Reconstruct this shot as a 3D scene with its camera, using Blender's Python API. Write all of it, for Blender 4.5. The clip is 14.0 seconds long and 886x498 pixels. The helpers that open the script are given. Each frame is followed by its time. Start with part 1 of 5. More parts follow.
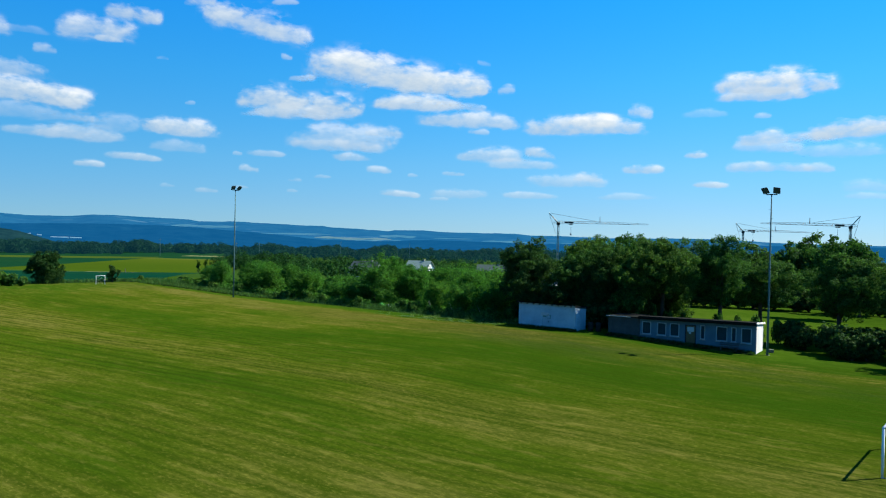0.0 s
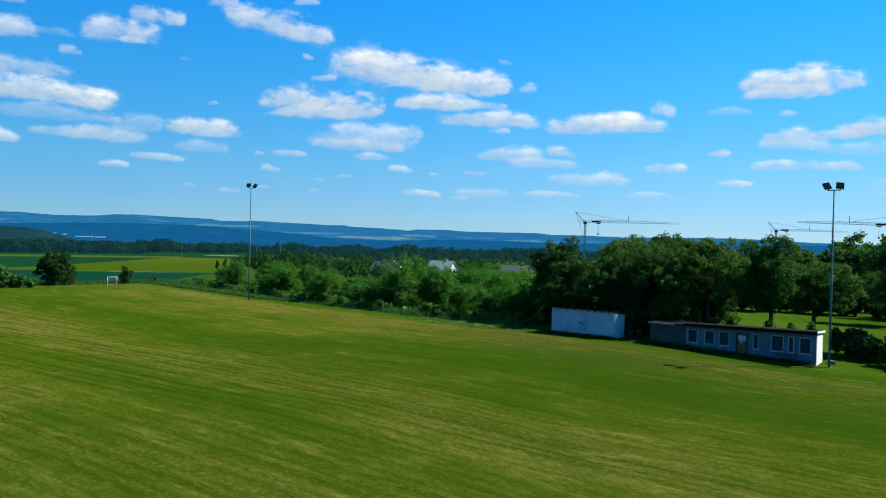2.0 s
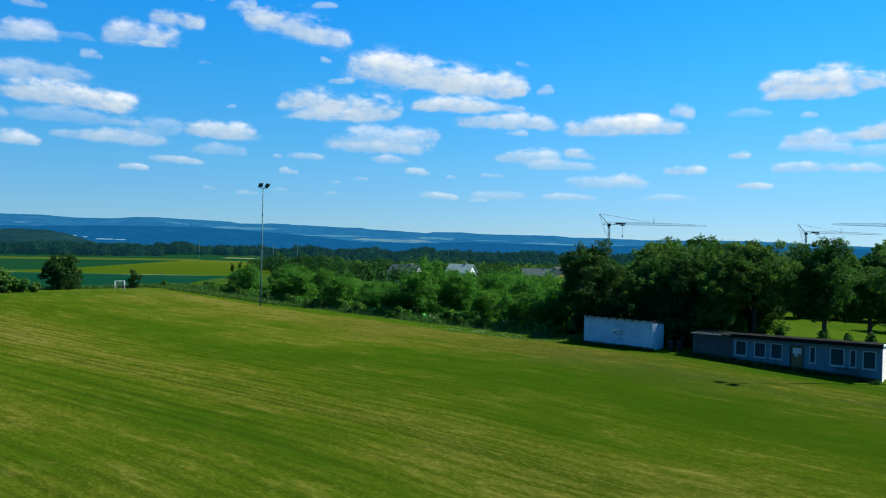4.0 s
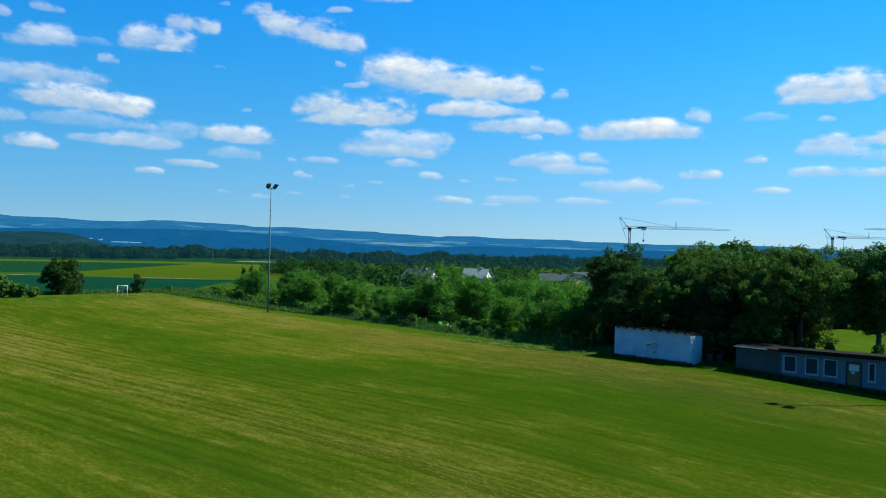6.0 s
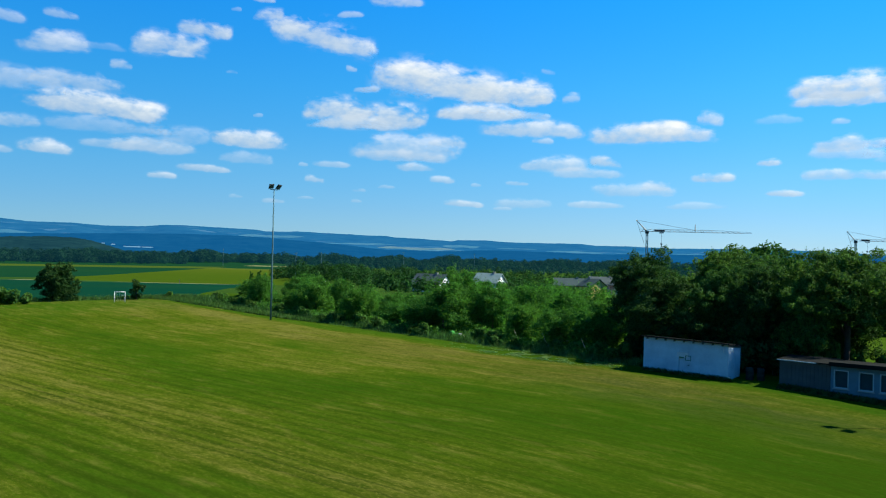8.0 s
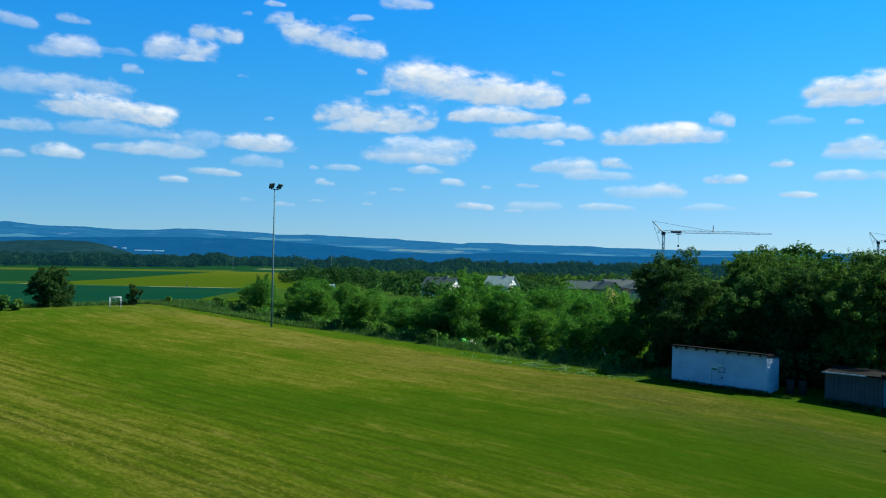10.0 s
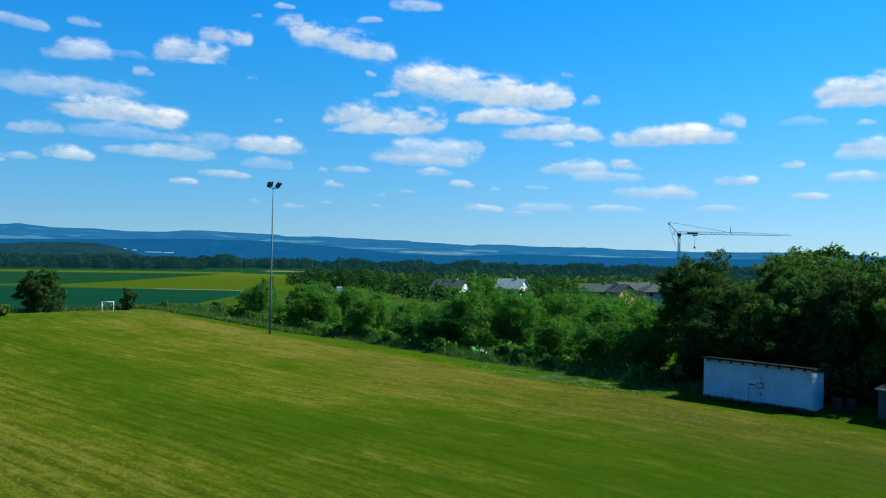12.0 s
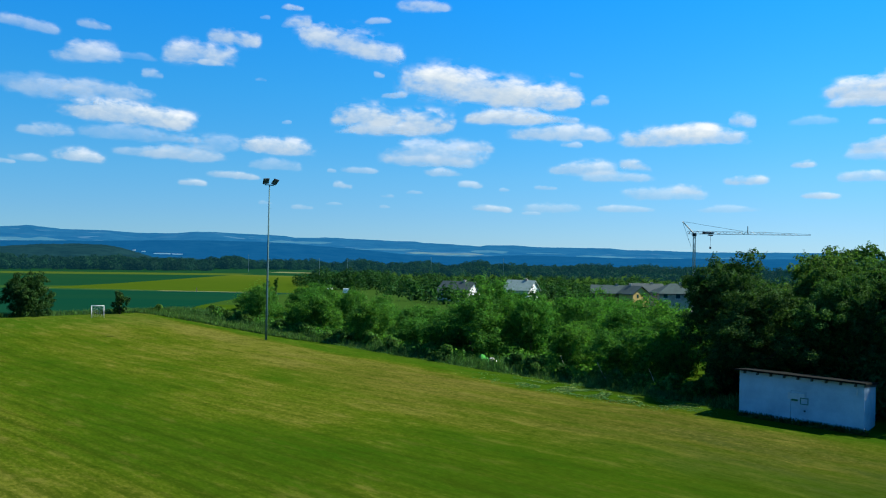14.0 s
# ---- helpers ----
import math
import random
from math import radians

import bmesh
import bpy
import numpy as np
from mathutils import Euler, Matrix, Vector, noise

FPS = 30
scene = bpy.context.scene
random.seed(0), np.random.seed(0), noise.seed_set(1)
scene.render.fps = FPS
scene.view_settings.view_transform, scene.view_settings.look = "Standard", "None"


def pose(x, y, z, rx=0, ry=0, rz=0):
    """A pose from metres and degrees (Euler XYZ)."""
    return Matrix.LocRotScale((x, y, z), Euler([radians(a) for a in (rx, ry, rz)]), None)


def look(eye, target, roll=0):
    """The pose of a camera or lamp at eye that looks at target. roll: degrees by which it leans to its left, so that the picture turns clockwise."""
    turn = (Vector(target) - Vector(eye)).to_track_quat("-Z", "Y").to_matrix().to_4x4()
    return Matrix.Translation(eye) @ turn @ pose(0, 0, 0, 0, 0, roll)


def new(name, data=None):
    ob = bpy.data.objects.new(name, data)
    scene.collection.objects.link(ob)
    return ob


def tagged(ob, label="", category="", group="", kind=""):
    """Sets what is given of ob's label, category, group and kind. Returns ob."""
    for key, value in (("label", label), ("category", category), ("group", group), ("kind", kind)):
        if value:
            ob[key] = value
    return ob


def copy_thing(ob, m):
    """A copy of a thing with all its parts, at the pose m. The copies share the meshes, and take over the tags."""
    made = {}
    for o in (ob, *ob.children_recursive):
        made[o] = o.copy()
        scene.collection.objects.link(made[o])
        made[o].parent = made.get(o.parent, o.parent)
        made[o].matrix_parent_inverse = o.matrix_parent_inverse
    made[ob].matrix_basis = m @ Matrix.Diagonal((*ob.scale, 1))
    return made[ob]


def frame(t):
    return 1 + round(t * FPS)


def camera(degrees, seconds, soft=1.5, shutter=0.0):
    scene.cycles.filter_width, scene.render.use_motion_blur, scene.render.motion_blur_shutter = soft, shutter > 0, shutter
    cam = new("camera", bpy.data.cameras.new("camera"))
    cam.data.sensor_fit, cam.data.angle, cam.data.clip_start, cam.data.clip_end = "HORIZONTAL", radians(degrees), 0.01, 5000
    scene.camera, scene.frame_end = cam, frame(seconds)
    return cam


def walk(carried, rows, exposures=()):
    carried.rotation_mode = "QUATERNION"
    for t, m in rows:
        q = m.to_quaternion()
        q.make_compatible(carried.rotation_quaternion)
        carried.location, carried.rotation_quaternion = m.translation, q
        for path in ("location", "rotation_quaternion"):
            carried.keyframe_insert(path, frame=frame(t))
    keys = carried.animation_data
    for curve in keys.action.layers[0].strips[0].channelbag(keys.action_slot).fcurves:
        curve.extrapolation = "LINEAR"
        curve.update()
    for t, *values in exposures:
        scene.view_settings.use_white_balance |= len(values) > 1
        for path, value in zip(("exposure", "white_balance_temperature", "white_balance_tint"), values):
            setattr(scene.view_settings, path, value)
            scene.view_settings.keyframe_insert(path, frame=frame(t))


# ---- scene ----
import itertools

cam = camera(59.6, 14.0, soft=1.15)
PATH = [
    (0, (1.256, -2.197, 8.919), (1.359, -0.2, 8.901), 1.4),
    (0.5, (1.278, -0.732, 8.922), (1.366, 1.266, 8.903), 1.4),
    (1, (1.259, 0.742, 8.947), (1.332, 2.74, 8.926), 1.3),
    (1.5, (1.133, 2.157, 8.974), (1.194, 4.156, 8.952), 1.4),
    (2, (0.931, 3.698, 9.012), (0.98, 5.697, 8.991), 1.4),
    (2.5, (0.821, 5.059, 9.02), (0.86, 7.058, 8.999), 1.5),
    (3, (0.722, 6.549, 9.008), (0.749, 8.549, 8.988), 1.5),
    (5.5, (0.102, 13.501, 9.03), (0.079, 15.501, 9.022), 1.5),
    (6, (0.033, 14.901, 9.022), (0.002, 16.901, 9.016), 1.6),
    (6.5, (-0.048, 16.283, 9.012), (-0.086, 18.282, 9.01), 1.6),
    (7, (-0.117, 17.656, 8.993), (-0.164, 19.656, 8.993), 1.5),
    (7.5, (-0.1, 18.946, 8.942), (-0.153, 20.945, 8.943), 1.5),
    (8, (-0.212, 20.268, 8.969), (-0.272, 22.267, 8.973), 1.5),
    (10.5, (-0.297, 26.518, 8.934), (-0.391, 28.516, 8.945), 1.3),
    (11, (-0.403, 27.825, 8.988), (-0.503, 29.822, 9.0), 1.3),
    (11.5, (-0.383, 29.101, 9.004), (-0.49, 31.098, 9.017), 1.3),
    (12, (-0.402, 30.345, 9.021), (-0.514, 32.342, 9.035), 1.3),
    (12.5, (-0.42, 31.6, 9.027), (-0.538, 33.597, 9.042), 1.3),
    (13, (-0.475, 32.867, 9.025), (-0.599, 34.864, 9.041), 1.3),
    (13.5, (-0.503, 34.141, 9.001), (-0.632, 36.137, 9.016), 1.3),
    (14, (-0.524, 35.374, 9.009), (-0.658, 37.37, 9.025), 1.2),
]
walk(cam, [(t, look(eye, target, roll)) for t, eye, target, roll in PATH], [(0.0, 1.3), (14.0, 1.3)])

# ---- world, sun ----
SUN_DIR = Vector((1.0, 0.25, 1.05)).normalized()
world = bpy.data.worlds.new("world")
scene.world = world
world.use_nodes = True
wn, wl = world.node_tree.nodes, world.node_tree.links
wn.clear()
sky = wn.new("ShaderNodeTexSky")
sky.sky_type, sky.sun_disc = "NISHITA", False
sky.sun_elevation, sky.sun_rotation = math.asin(SUN_DIR.z), math.atan2(SUN_DIR.x, SUN_DIR.y)
sky.altitude, sky.air_density, sky.dust_density, sky.ozone_density = 300, 1.0, 0.1, 2.0
tune = wn.new("ShaderNodeHueSaturation")
tune.inputs["Saturation"].default_value = 1.30
cast = wn.new("ShaderNodeMix")
cast.data_type, cast.blend_type = "RGBA", "MULTIPLY"
cast.inputs[0].default_value = 1.0
cast.inputs[7].default_value = (0.54, 0.86, 1.20, 1)
soft = wn.new("ShaderNodeGamma")
soft.inputs["Gamma"].default_value = 0.5
back = wn.new("ShaderNodeBackground")
back.inputs["Strength"].default_value = 0.128
wout = wn.new("ShaderNodeOutputWorld")
wl.new(sky.outputs[0], soft.inputs["Color"])
wl.new(soft.outputs[0], cast.inputs[6])
wl.new(cast.outputs[2], tune.inputs["Color"])
# clear deep blue overhead, milky towards the horizon, duller away from the sun
way = wn.new("ShaderNodeTexCoord")
axes = wn.new("ShaderNodeSeparateXYZ")
wl.new(way.outputs["Generated"], axes.inputs[0])
height = wn.new("ShaderNodeValToRGB")
for _ in range(3):
    height.color_ramp.elements.new(0.5)
for el, (p, c) in zip(height.color_ramp.elements, [(0.0, (0.93, 0.91, 0.93)), (0.05, (0.93, 0.93, 0.97)), (0.10, (0.93, 1.0, 1.01)), (0.2, (0.66, 1.05, 1.13)), (0.32, (0.33, 1.01, 1.28))]):
    el.position, el.color = p, (*c, 1)
wl.new(axes.outputs[2], height.inputs[0])
across = wn.new("ShaderNodeMapRange")
across.inputs["From Min"].default_value, across.inputs["From Max"].default_value = -0.55, 0.35
wl.new(axes.outputs[0], across.inputs["Value"])
side = wn.new("ShaderNodeMix")
side.data_type = "RGBA"
side.inputs[6].default_value, side.inputs[7].default_value = (0.84, 0.84, 0.84, 1), (1.30, 1.08, 1.02, 1)
wl.new(across.outputs[0], side.inputs[0])
haze = wn.new("ShaderNodeMix")
haze.data_type, haze.blend_type = "RGBA", "MULTIPLY"
haze.inputs[0].default_value = 1.0
wl.new(tune.outputs[0], haze.inputs[6])
wl.new(height.outputs[0], haze.inputs[7])
dull = wn.new("ShaderNodeMix")
dull.data_type, dull.blend_type = "RGBA", "MULTIPLY"
dull.inputs[0].default_value = 1.0
wl.new(haze.outputs[2], dull.inputs[6])
wl.new(side.outputs[2], dull.inputs[7])
wl.new(dull.outputs[2], back.inputs["Color"])
wl.new(back.outputs[0], wout.inputs["Surface"])

sun = new("sun", bpy.data.lights.new("sun", "SUN"))
sun.data.energy, sun.data.angle, sun.data.color = 5.0, radians(0.5), (1.0, 0.94, 0.83)
sun.matrix_world = look(SUN_DIR * 60, (0, 0, 0))


# ---- materials ----
class Mat:
    """A small wrapper for building node materials."""

    def __init__(self, name, rough=0.8, spec=0.3, metal=0.0):
        self.m = bpy.data.materials.new(name)
        self.m.use_nodes = True
        self.n, self.l = self.m.node_tree.nodes, self.m.node_tree.links
        self.bsdf = self.n["Principled BSDF"]
        self.bsdf.inputs["Roughness"].default_value = rough
        self.bsdf.inputs["Specular IOR Level"].default_value = spec
        self.bsdf.inputs["Metallic"].default_value = metal

    def node(self, kind, **values):
        nd = self.n.new(kind)
        if "data_type" in values:
            nd.data_type = values["data_type"]
        if "blend_type" in values:
            nd.blend_type = values["blend_type"]
        if "operation" in values:
            nd.operation = values["operation"]
        if "use_clamp" in values:
            nd.use_clamp = values["use_clamp"]
        if "rotation_type" in values:
            nd.rotation_type = values["rotation_type"]
        if "wave_type" in values:
            nd.wave_type = values["wave_type"]
            nd.bands_direction = values["bands_direction"]
            nd.wave_profile = values["wave_profile"]
        return nd

    def put(self, socket, value):
        if hasattr(value, "is_output"):
            self.l.new(value, socket)
        else:
            socket.default_value = value

    def math(self, op, a, b=0.0, clamp=False):
        nd = self.node("ShaderNodeMath", operation=op, use_clamp=clamp)
        self.put(nd.inputs[0], a)
        self.put(nd.inputs[1], b)
        return nd.outputs[0]

    def mix(self, f, a, b, blend="MIX"):
        nd = self.node("ShaderNodeMix", data_type="RGBA", blend_type=blend)
        self.put(nd.inputs[0], f)
        for s, v in ((6, a), (7, b)):
            self.put(nd.inputs[s], (*v, 1) if isinstance(v, tuple) else v)
        return nd.outputs[2]

    def ramp(self, f, stops):
        nd = self.node("ShaderNodeValToRGB")
        e = nd.color_ramp.elements
        while len(e) < len(stops):
            e.new(0.5)
        for el, (p, c) in zip(e, stops):
            el.position, el.color = p, (*c, 1) if isinstance(c, tuple) else (c, c, c, 1)
        self.put(nd.inputs[0], f)
        return nd.outputs[0]

    def coords(self, scale=(1, 1, 1), turn=0.0, kind="Object"):
        tc = self.node("ShaderNodeTexCoord")
        mp = self.node("ShaderNodeMapping")
        mp.inputs["Scale"].default_value = scale
        mp.inputs["Rotation"].default_value = (0, 0, turn)
        if turn:
            rot = self.node("ShaderNodeVectorRotate", rotation_type="Z_AXIS")
            rot.inputs["Angle"].default_value = turn
            self.l.new(tc.outputs[kind], rot.inputs["Vector"])
            mp.inputs["Rotation"].default_value = (0, 0, 0)
            self.l.new(rot.outputs[0], mp.inputs["Vector"])
        else:
            self.l.new(tc.outputs[kind], mp.inputs["Vector"])
        return mp.outputs[0]

    def noise(self, scale, vec=None, detail=4.0, rough=0.55, warp=0.0):
        nd = self.node("ShaderNodeTexNoise")
        nd.inputs["Scale"].default_value = scale
        nd.inputs["Detail"].default_value = detail
        nd.inputs["Roughness"].default_value = rough
        nd.inputs["Distortion"].default_value = warp
        self.put(nd.inputs["Vector"], vec if vec is not None else self.coords())
        return nd.outputs[0]

    def bump(self, height, strength=0.3, dist=0.02):
        nd = self.node("ShaderNodeBump")
        nd.inputs["Strength"].default_value = strength
        nd.inputs["Distance"].default_value = dist
        self.l.new(height, nd.inputs["Height"])
        self.l.new(nd.outputs[0], self.bsdf.inputs["Normal"])

    def color(self, value):
        self.put(self.bsdf.inputs["Base Color"], (*value, 1) if isinstance(value, tuple) else value)
        return self.m


def plain(name, a, b, scale=2.0, rough=0.8, spec=0.3, metal=0.0, bump=0.2):
    """A two-tone surface with large stains and fine grain."""
    k = Mat(name, rough, spec, metal)
    big, fine = k.noise(scale, detail=5), k.noise(scale * 14, detail=3)
    c = k.mix(k.ramp(big, [(0.35, 0.0), (0.7, 1.0)]), a, b)
    c = k.mix(k.math("MULTIPLY", fine, 0.35), c, tuple(v * 0.6 for v in a))
    if bump:
        k.bump(fine, bump, 0.01)
    return k.color(c)


def leaf_material(name, a, b, c, glow=0.35, clump=2.4):
    """Leaves: colour differs from leaf to leaf and tree to tree, with light let through."""
    k = Mat(name, 0.7, 0.02)
    geo = k.node("ShaderNodeNewGeometry")
    info = k.node("ShaderNodeObjectInfo")
    col = k.ramp(geo.outputs["Random Per Island"], [(0.0, a), (0.55, b), (1.0, c)])
    tint = k.ramp(info.outputs["Random"], [(0.0, (0.75, 0.9, 0.8)), (0.5, (1, 1, 1)), (1.0, (1.25, 1.1, 0.85))])
    col = k.mix(1.0, col, tint, "MULTIPLY")
    patch = k.noise(0.5, detail=2)
    col = k.mix(k.ramp(patch, [(0.35, 0.0), (0.7, 0.45)]), col, tuple((p + q) / 2 for p, q in zip(b, c)))
    tuft = k.noise(clump, detail=3, rough=0.6)
    col = k.mix(1.0, col, k.ramp(tuft, [(0.34, 0.45), (0.5, 0.9), (0.66, 1.55)]), "MULTIPLY")
    k.color(col)
    tr = k.node("ShaderNodeBsdfTranslucent")
    k.l.new(k.mix(1.0, col, (1.2, 1.4, 0.6), "MULTIPLY"), tr.inputs["Color"])
    mx = k.node("ShaderNodeMixShader")
    mx.inputs[0].default_value = glow
    k.l.new(k.bsdf.outputs[0], mx.inputs[1])
    k.l.new(tr.outputs[0], mx.inputs[2])
    k.l.new(mx.outputs[0], k.n["Material Output"].inputs["Surface"])
    return k.m


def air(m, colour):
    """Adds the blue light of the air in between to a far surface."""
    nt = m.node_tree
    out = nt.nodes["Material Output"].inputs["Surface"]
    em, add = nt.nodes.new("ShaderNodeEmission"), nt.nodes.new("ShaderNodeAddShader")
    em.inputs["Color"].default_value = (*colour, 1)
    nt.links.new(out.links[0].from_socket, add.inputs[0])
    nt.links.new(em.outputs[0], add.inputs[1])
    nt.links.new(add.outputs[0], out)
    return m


TURN = math.atan2(0.653, 0.757)          # the pitch runs at this angle below the x axis
U, V = Vector((0.757, -0.653, 0)), Vector((0.653, 0.757, 0))
MAST = Vector((-23.25, 111.7, 0))


def pitch_material():
    """Mown grass: belts of green and dry turf along the pitch, mower grooves, streaks, tufts and straw."""
    k = Mat("mown_grass", 1.0, 0.0)
    geo = k.node("ShaderNodeNewGeometry")
    rot = k.node("ShaderNodeVectorRotate", rotation_type="Z_AXIS")
    rot.inputs["Angle"].default_value = TURN
    k.l.new(geo.outputs["Position"], rot.inputs["Vector"])
    sep = k.node("ShaderNodeSeparateXYZ")
    k.l.new(rot.outputs[0], sep.inputs[0])
    u = k.math("SUBTRACT", sep.outputs[0], MAST.x * U.x + MAST.y * U.y)
    v = k.math("SUBTRACT", sep.outputs[1], MAST.x * V.x + MAST.y * V.y)
    SLANT = TURN - radians(4.8)          # the mower ran a little askew
    along, thin, lane = k.coords((0.07, 0.8, 1), SLANT), k.coords((0.38, 2.4, 1), SLANT), k.coords((0.02, 0.33, 1), SLANT)
    big, mid = k.noise(0.05, detail=3, warp=0.6), k.noise(0.2, k.coords((0.45, 1, 1), TURN), detail=4)
    s1, s2, s3 = k.noise(1.0, along, 3), k.noise(1.0, thin, 3), k.noise(1.0, lane, 2)
    fine = k.noise(6.5, k.coords((0.5, 1, 1), TURN), detail=5, rough=0.7)

    def off(n, gain):
        return k.math("MULTIPLY", k.math("SUBTRACT", n, 0.5), gain)

    def over(a, knots):
        """A ramp over metres across the pitch."""
        lo, hi = knots[0][0], knots[-1][0]
        return k.ramp(k.math("DIVIDE", k.math("SUBTRACT", a, lo), hi - lo), [((p - lo) / (hi - lo), c) for p, c in knots])

    wv = k.math("ADD", v, k.math("ADD", off(big, 7.0), off(mid, 5.0)))
    belts = over(wv, [(-75, 0.56), (-53, 0.58), (-47, 0.66), (-43, 0.42), (-39.5, 0.38), (-37, 0.58), (-34.5, 0.68), (-31.5, 0.58), (-28.5, 0.42), (-25.5, 0.30), (-22.5, 0.30), (-18, 0.44), (-13, 0.56), (-8, 0.64), (-3.2, 0.76), (-0.8, 0.7), (0.9, 0.30), (5, 0.18)])
    far_end = over(u, [(-30, 0.06), (2, 0.10), (24, 0.0)])
    near_end = k.math("MULTIPLY", over(u, [(60, 0.0), (72, 0.22), (110, 0.2)]), over(wv, [(-75, 1.0), (-26, 1.0), (-19, 0.0)]))
    olive = k.math("MULTIPLY", over(u, [(34, 0.0), (50, 0.22), (64, 0.40), (100, 0.34)]), over(wv, [(-22, 0.0), (-18, 1.0), (-2, 1.0), (0, 0.2)]))
    dry = k.math("ADD", k.math("SUBTRACT", k.math("ADD", k.math("ADD", belts, far_end), near_end), olive), off(big, 0.7))
    dry = k.math("ADD", k.math("ADD", dry, off(mid, 0.75)), k.math("ADD", off(s1, 0.45), off(s3, 0.40)))
    dry = k.math("ADD", dry, k.math("ADD", off(s2, 0.22), off(k.noise(0.09, k.coords((0.6, 1, 1), TURN), detail=5, rough=0.6, warp=0.8), 0.6)))
    col = k.ramp(dry, [(0.08, (0.016, 0.046, 0.0018)), (0.34, (0.026, 0.054, 0.0025)), (0.52, (0.038, 0.061, 0.0035)), (0.70, (0.056, 0.069, 0.007)), (0.92, (0.084, 0.083, 0.016))])
    # bare reddish turf beside the hedge and grey worn ground before the buildings
    brown = k.math("MULTIPLY", over(wv, [(-13, 0.0), (-7, 0.75), (-2, 0.95), (0, 0.0)]), over(u, [(5, 0.0), (26, 0.8), (52, 1.0), (61, 0.6), (70, 0.1)]))
    lush = k.math("MAXIMUM", over(k.math("ADD", u, off(mid, 8.0)), [(-30, 0.85), (-20, 0.7), (-12, 0.0)]), over(wv, [(-0.6, 0.0), (0.8, 0.8), (5, 0.9)]))
    col = k.mix(k.math("MULTIPLY", lush, k.ramp(s1, [(0.3, 1.0), (0.7, 0.55)])), col, (0.017, 0.056, 0.003))
    col = k.mix(k.math("MULTIPLY", brown, k.ramp(s1, [(0.32, 0.35), (0.6, 1.0)])), col, (0.058, 0.054, 0.011))
    worn = k.math("MULTIPLY", over(v, [(-14, 0.0), (-9, 0.7), (-5, 0.9), (-2, 0.3), (1, 0.0)]), over(u, [(40, 0.0), (50, 0.7), (80, 0.8), (95, 0.4)]))
    col = k.mix(k.math("MULTIPLY", worn, k.ramp(k.noise(0.45, k.coords((0.35, 1, 1), TURN), detail=5, rough=0.65), [(0.40, 0.0), (0.62, 0.85)])), col, (0.027, 0.037, 0.013))
    # grooves that the mower's wheels left, every metre, each second one deeper
    track = k.math("ADD", k.math("SUBTRACT", v, k.math("MULTIPLY", u, 0.084)), k.math("ADD", off(k.noise(0.05, detail=2), 0.9), off(mid, 0.25)))
    for gap, depth, edge in ((1.9, 0.55, 0.84), (0.95, 0.55, 0.62)):
        wave = k.math("ADD", k.math("MULTIPLY", k.math("SINE", k.math("MULTIPLY", track, 2 * math.pi / gap)), 0.5), 0.5)
        line = k.ramp(wave, [(edge, 0.0), (0.99, depth)])
        here = k.math("MULTIPLY", k.ramp(k.noise(0.14, k.coords((0.25, 1.8, 1), SLANT), detail=4), [(0.36, 0.3), (0.56, 1.0)]), over(v, [(-75, 1.0), (-30, 1.0), (-22, 0.6), (-14, 0.25), (-4, 0.1)]))
        col = k.mix(k.math("MULTIPLY", line, here), col, (0.0125, 0.024, 0.0016))
    pale = k.math("MULTIPLY", k.ramp(s2, [(0.56, 0.0), (0.72, 0.40)]), k.ramp(dry, [(0.25, 0.1), (0.7, 1.0)]))
    col = k.mix(pale, col, (0.088, 0.086, 0.014))
    col = k.mix(k.ramp(s2, [(0.28, 0.32), (0.44, 0.0)]), col, (0.014, 0.030, 0.0016))
    # a pair of old wheel ruts down the middle
    rut = k.math("ABSOLUTE", k.math("ADD", k.math("SUBTRACT", v, k.math("ADD", k.math("MULTIPLY", u, 0.07), -38.2)), off(k.noise(0.05, detail=2), 1.2)))
    ruts = k.ramp(rut, [(0.0, 1.0), (0.16, 0.15), (0.62, 0.05), (0.75, 0.9), (0.9, 0.0)])
    col = k.mix(k.math("MULTIPLY", ruts, k.ramp(k.noise(0.09, k.coords((0.5, 1, 1), TURN), detail=3), [(0.38, 0.1), (0.55, 0.85)])), col, (0.016, 0.023, 0.004))
    # darker green on the half of the pitch by the clubhouse
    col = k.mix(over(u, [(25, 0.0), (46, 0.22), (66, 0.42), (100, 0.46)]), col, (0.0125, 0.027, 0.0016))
    tuft = k.noise(1.6, detail=4, rough=0.65)
    col = k.mix(k.ramp(tuft, [(0.32, 0.45), (0.5, 0.0)]), col, (0.0155, 0.033, 0.0016))
    col = k.mix(k.ramp(fine, [(0.34, 0.55), (0.52, 0.0)]), col, (0.014, 0.0275, 0.0016))
    clods = k.noise(0.9, k.coords((0.32, 1.0, 1), SLANT), detail=6, rough=0.72)
    col = k.mix(k.ramp(clods, [(0.33, 0.6), (0.47, 0.0)]), col, (0.0145, 0.029, 0.0016))
    col = k.mix(k.math("MULTIPLY", k.ramp(clods, [(0.54, 0.0), (0.70, 0.7)]), k.ramp(dry, [(0.2, 0.25), (0.7, 1.0)])), col, (0.094, 0.092, 0.018))
    straw = k.math("MULTIPLY", k.ramp(fine, [(0.54, 0.0), (0.70, 0.75)]), k.ramp(dry, [(0.25, 0.12), (0.75, 0.9)]))
    col = k.mix(straw, col, (0.092, 0.096, 0.016))
    k.bump(k.math("ADD", k.math("MULTIPLY", fine, 0.5), s2), 0.5, 0.08)
    return k.color(col)


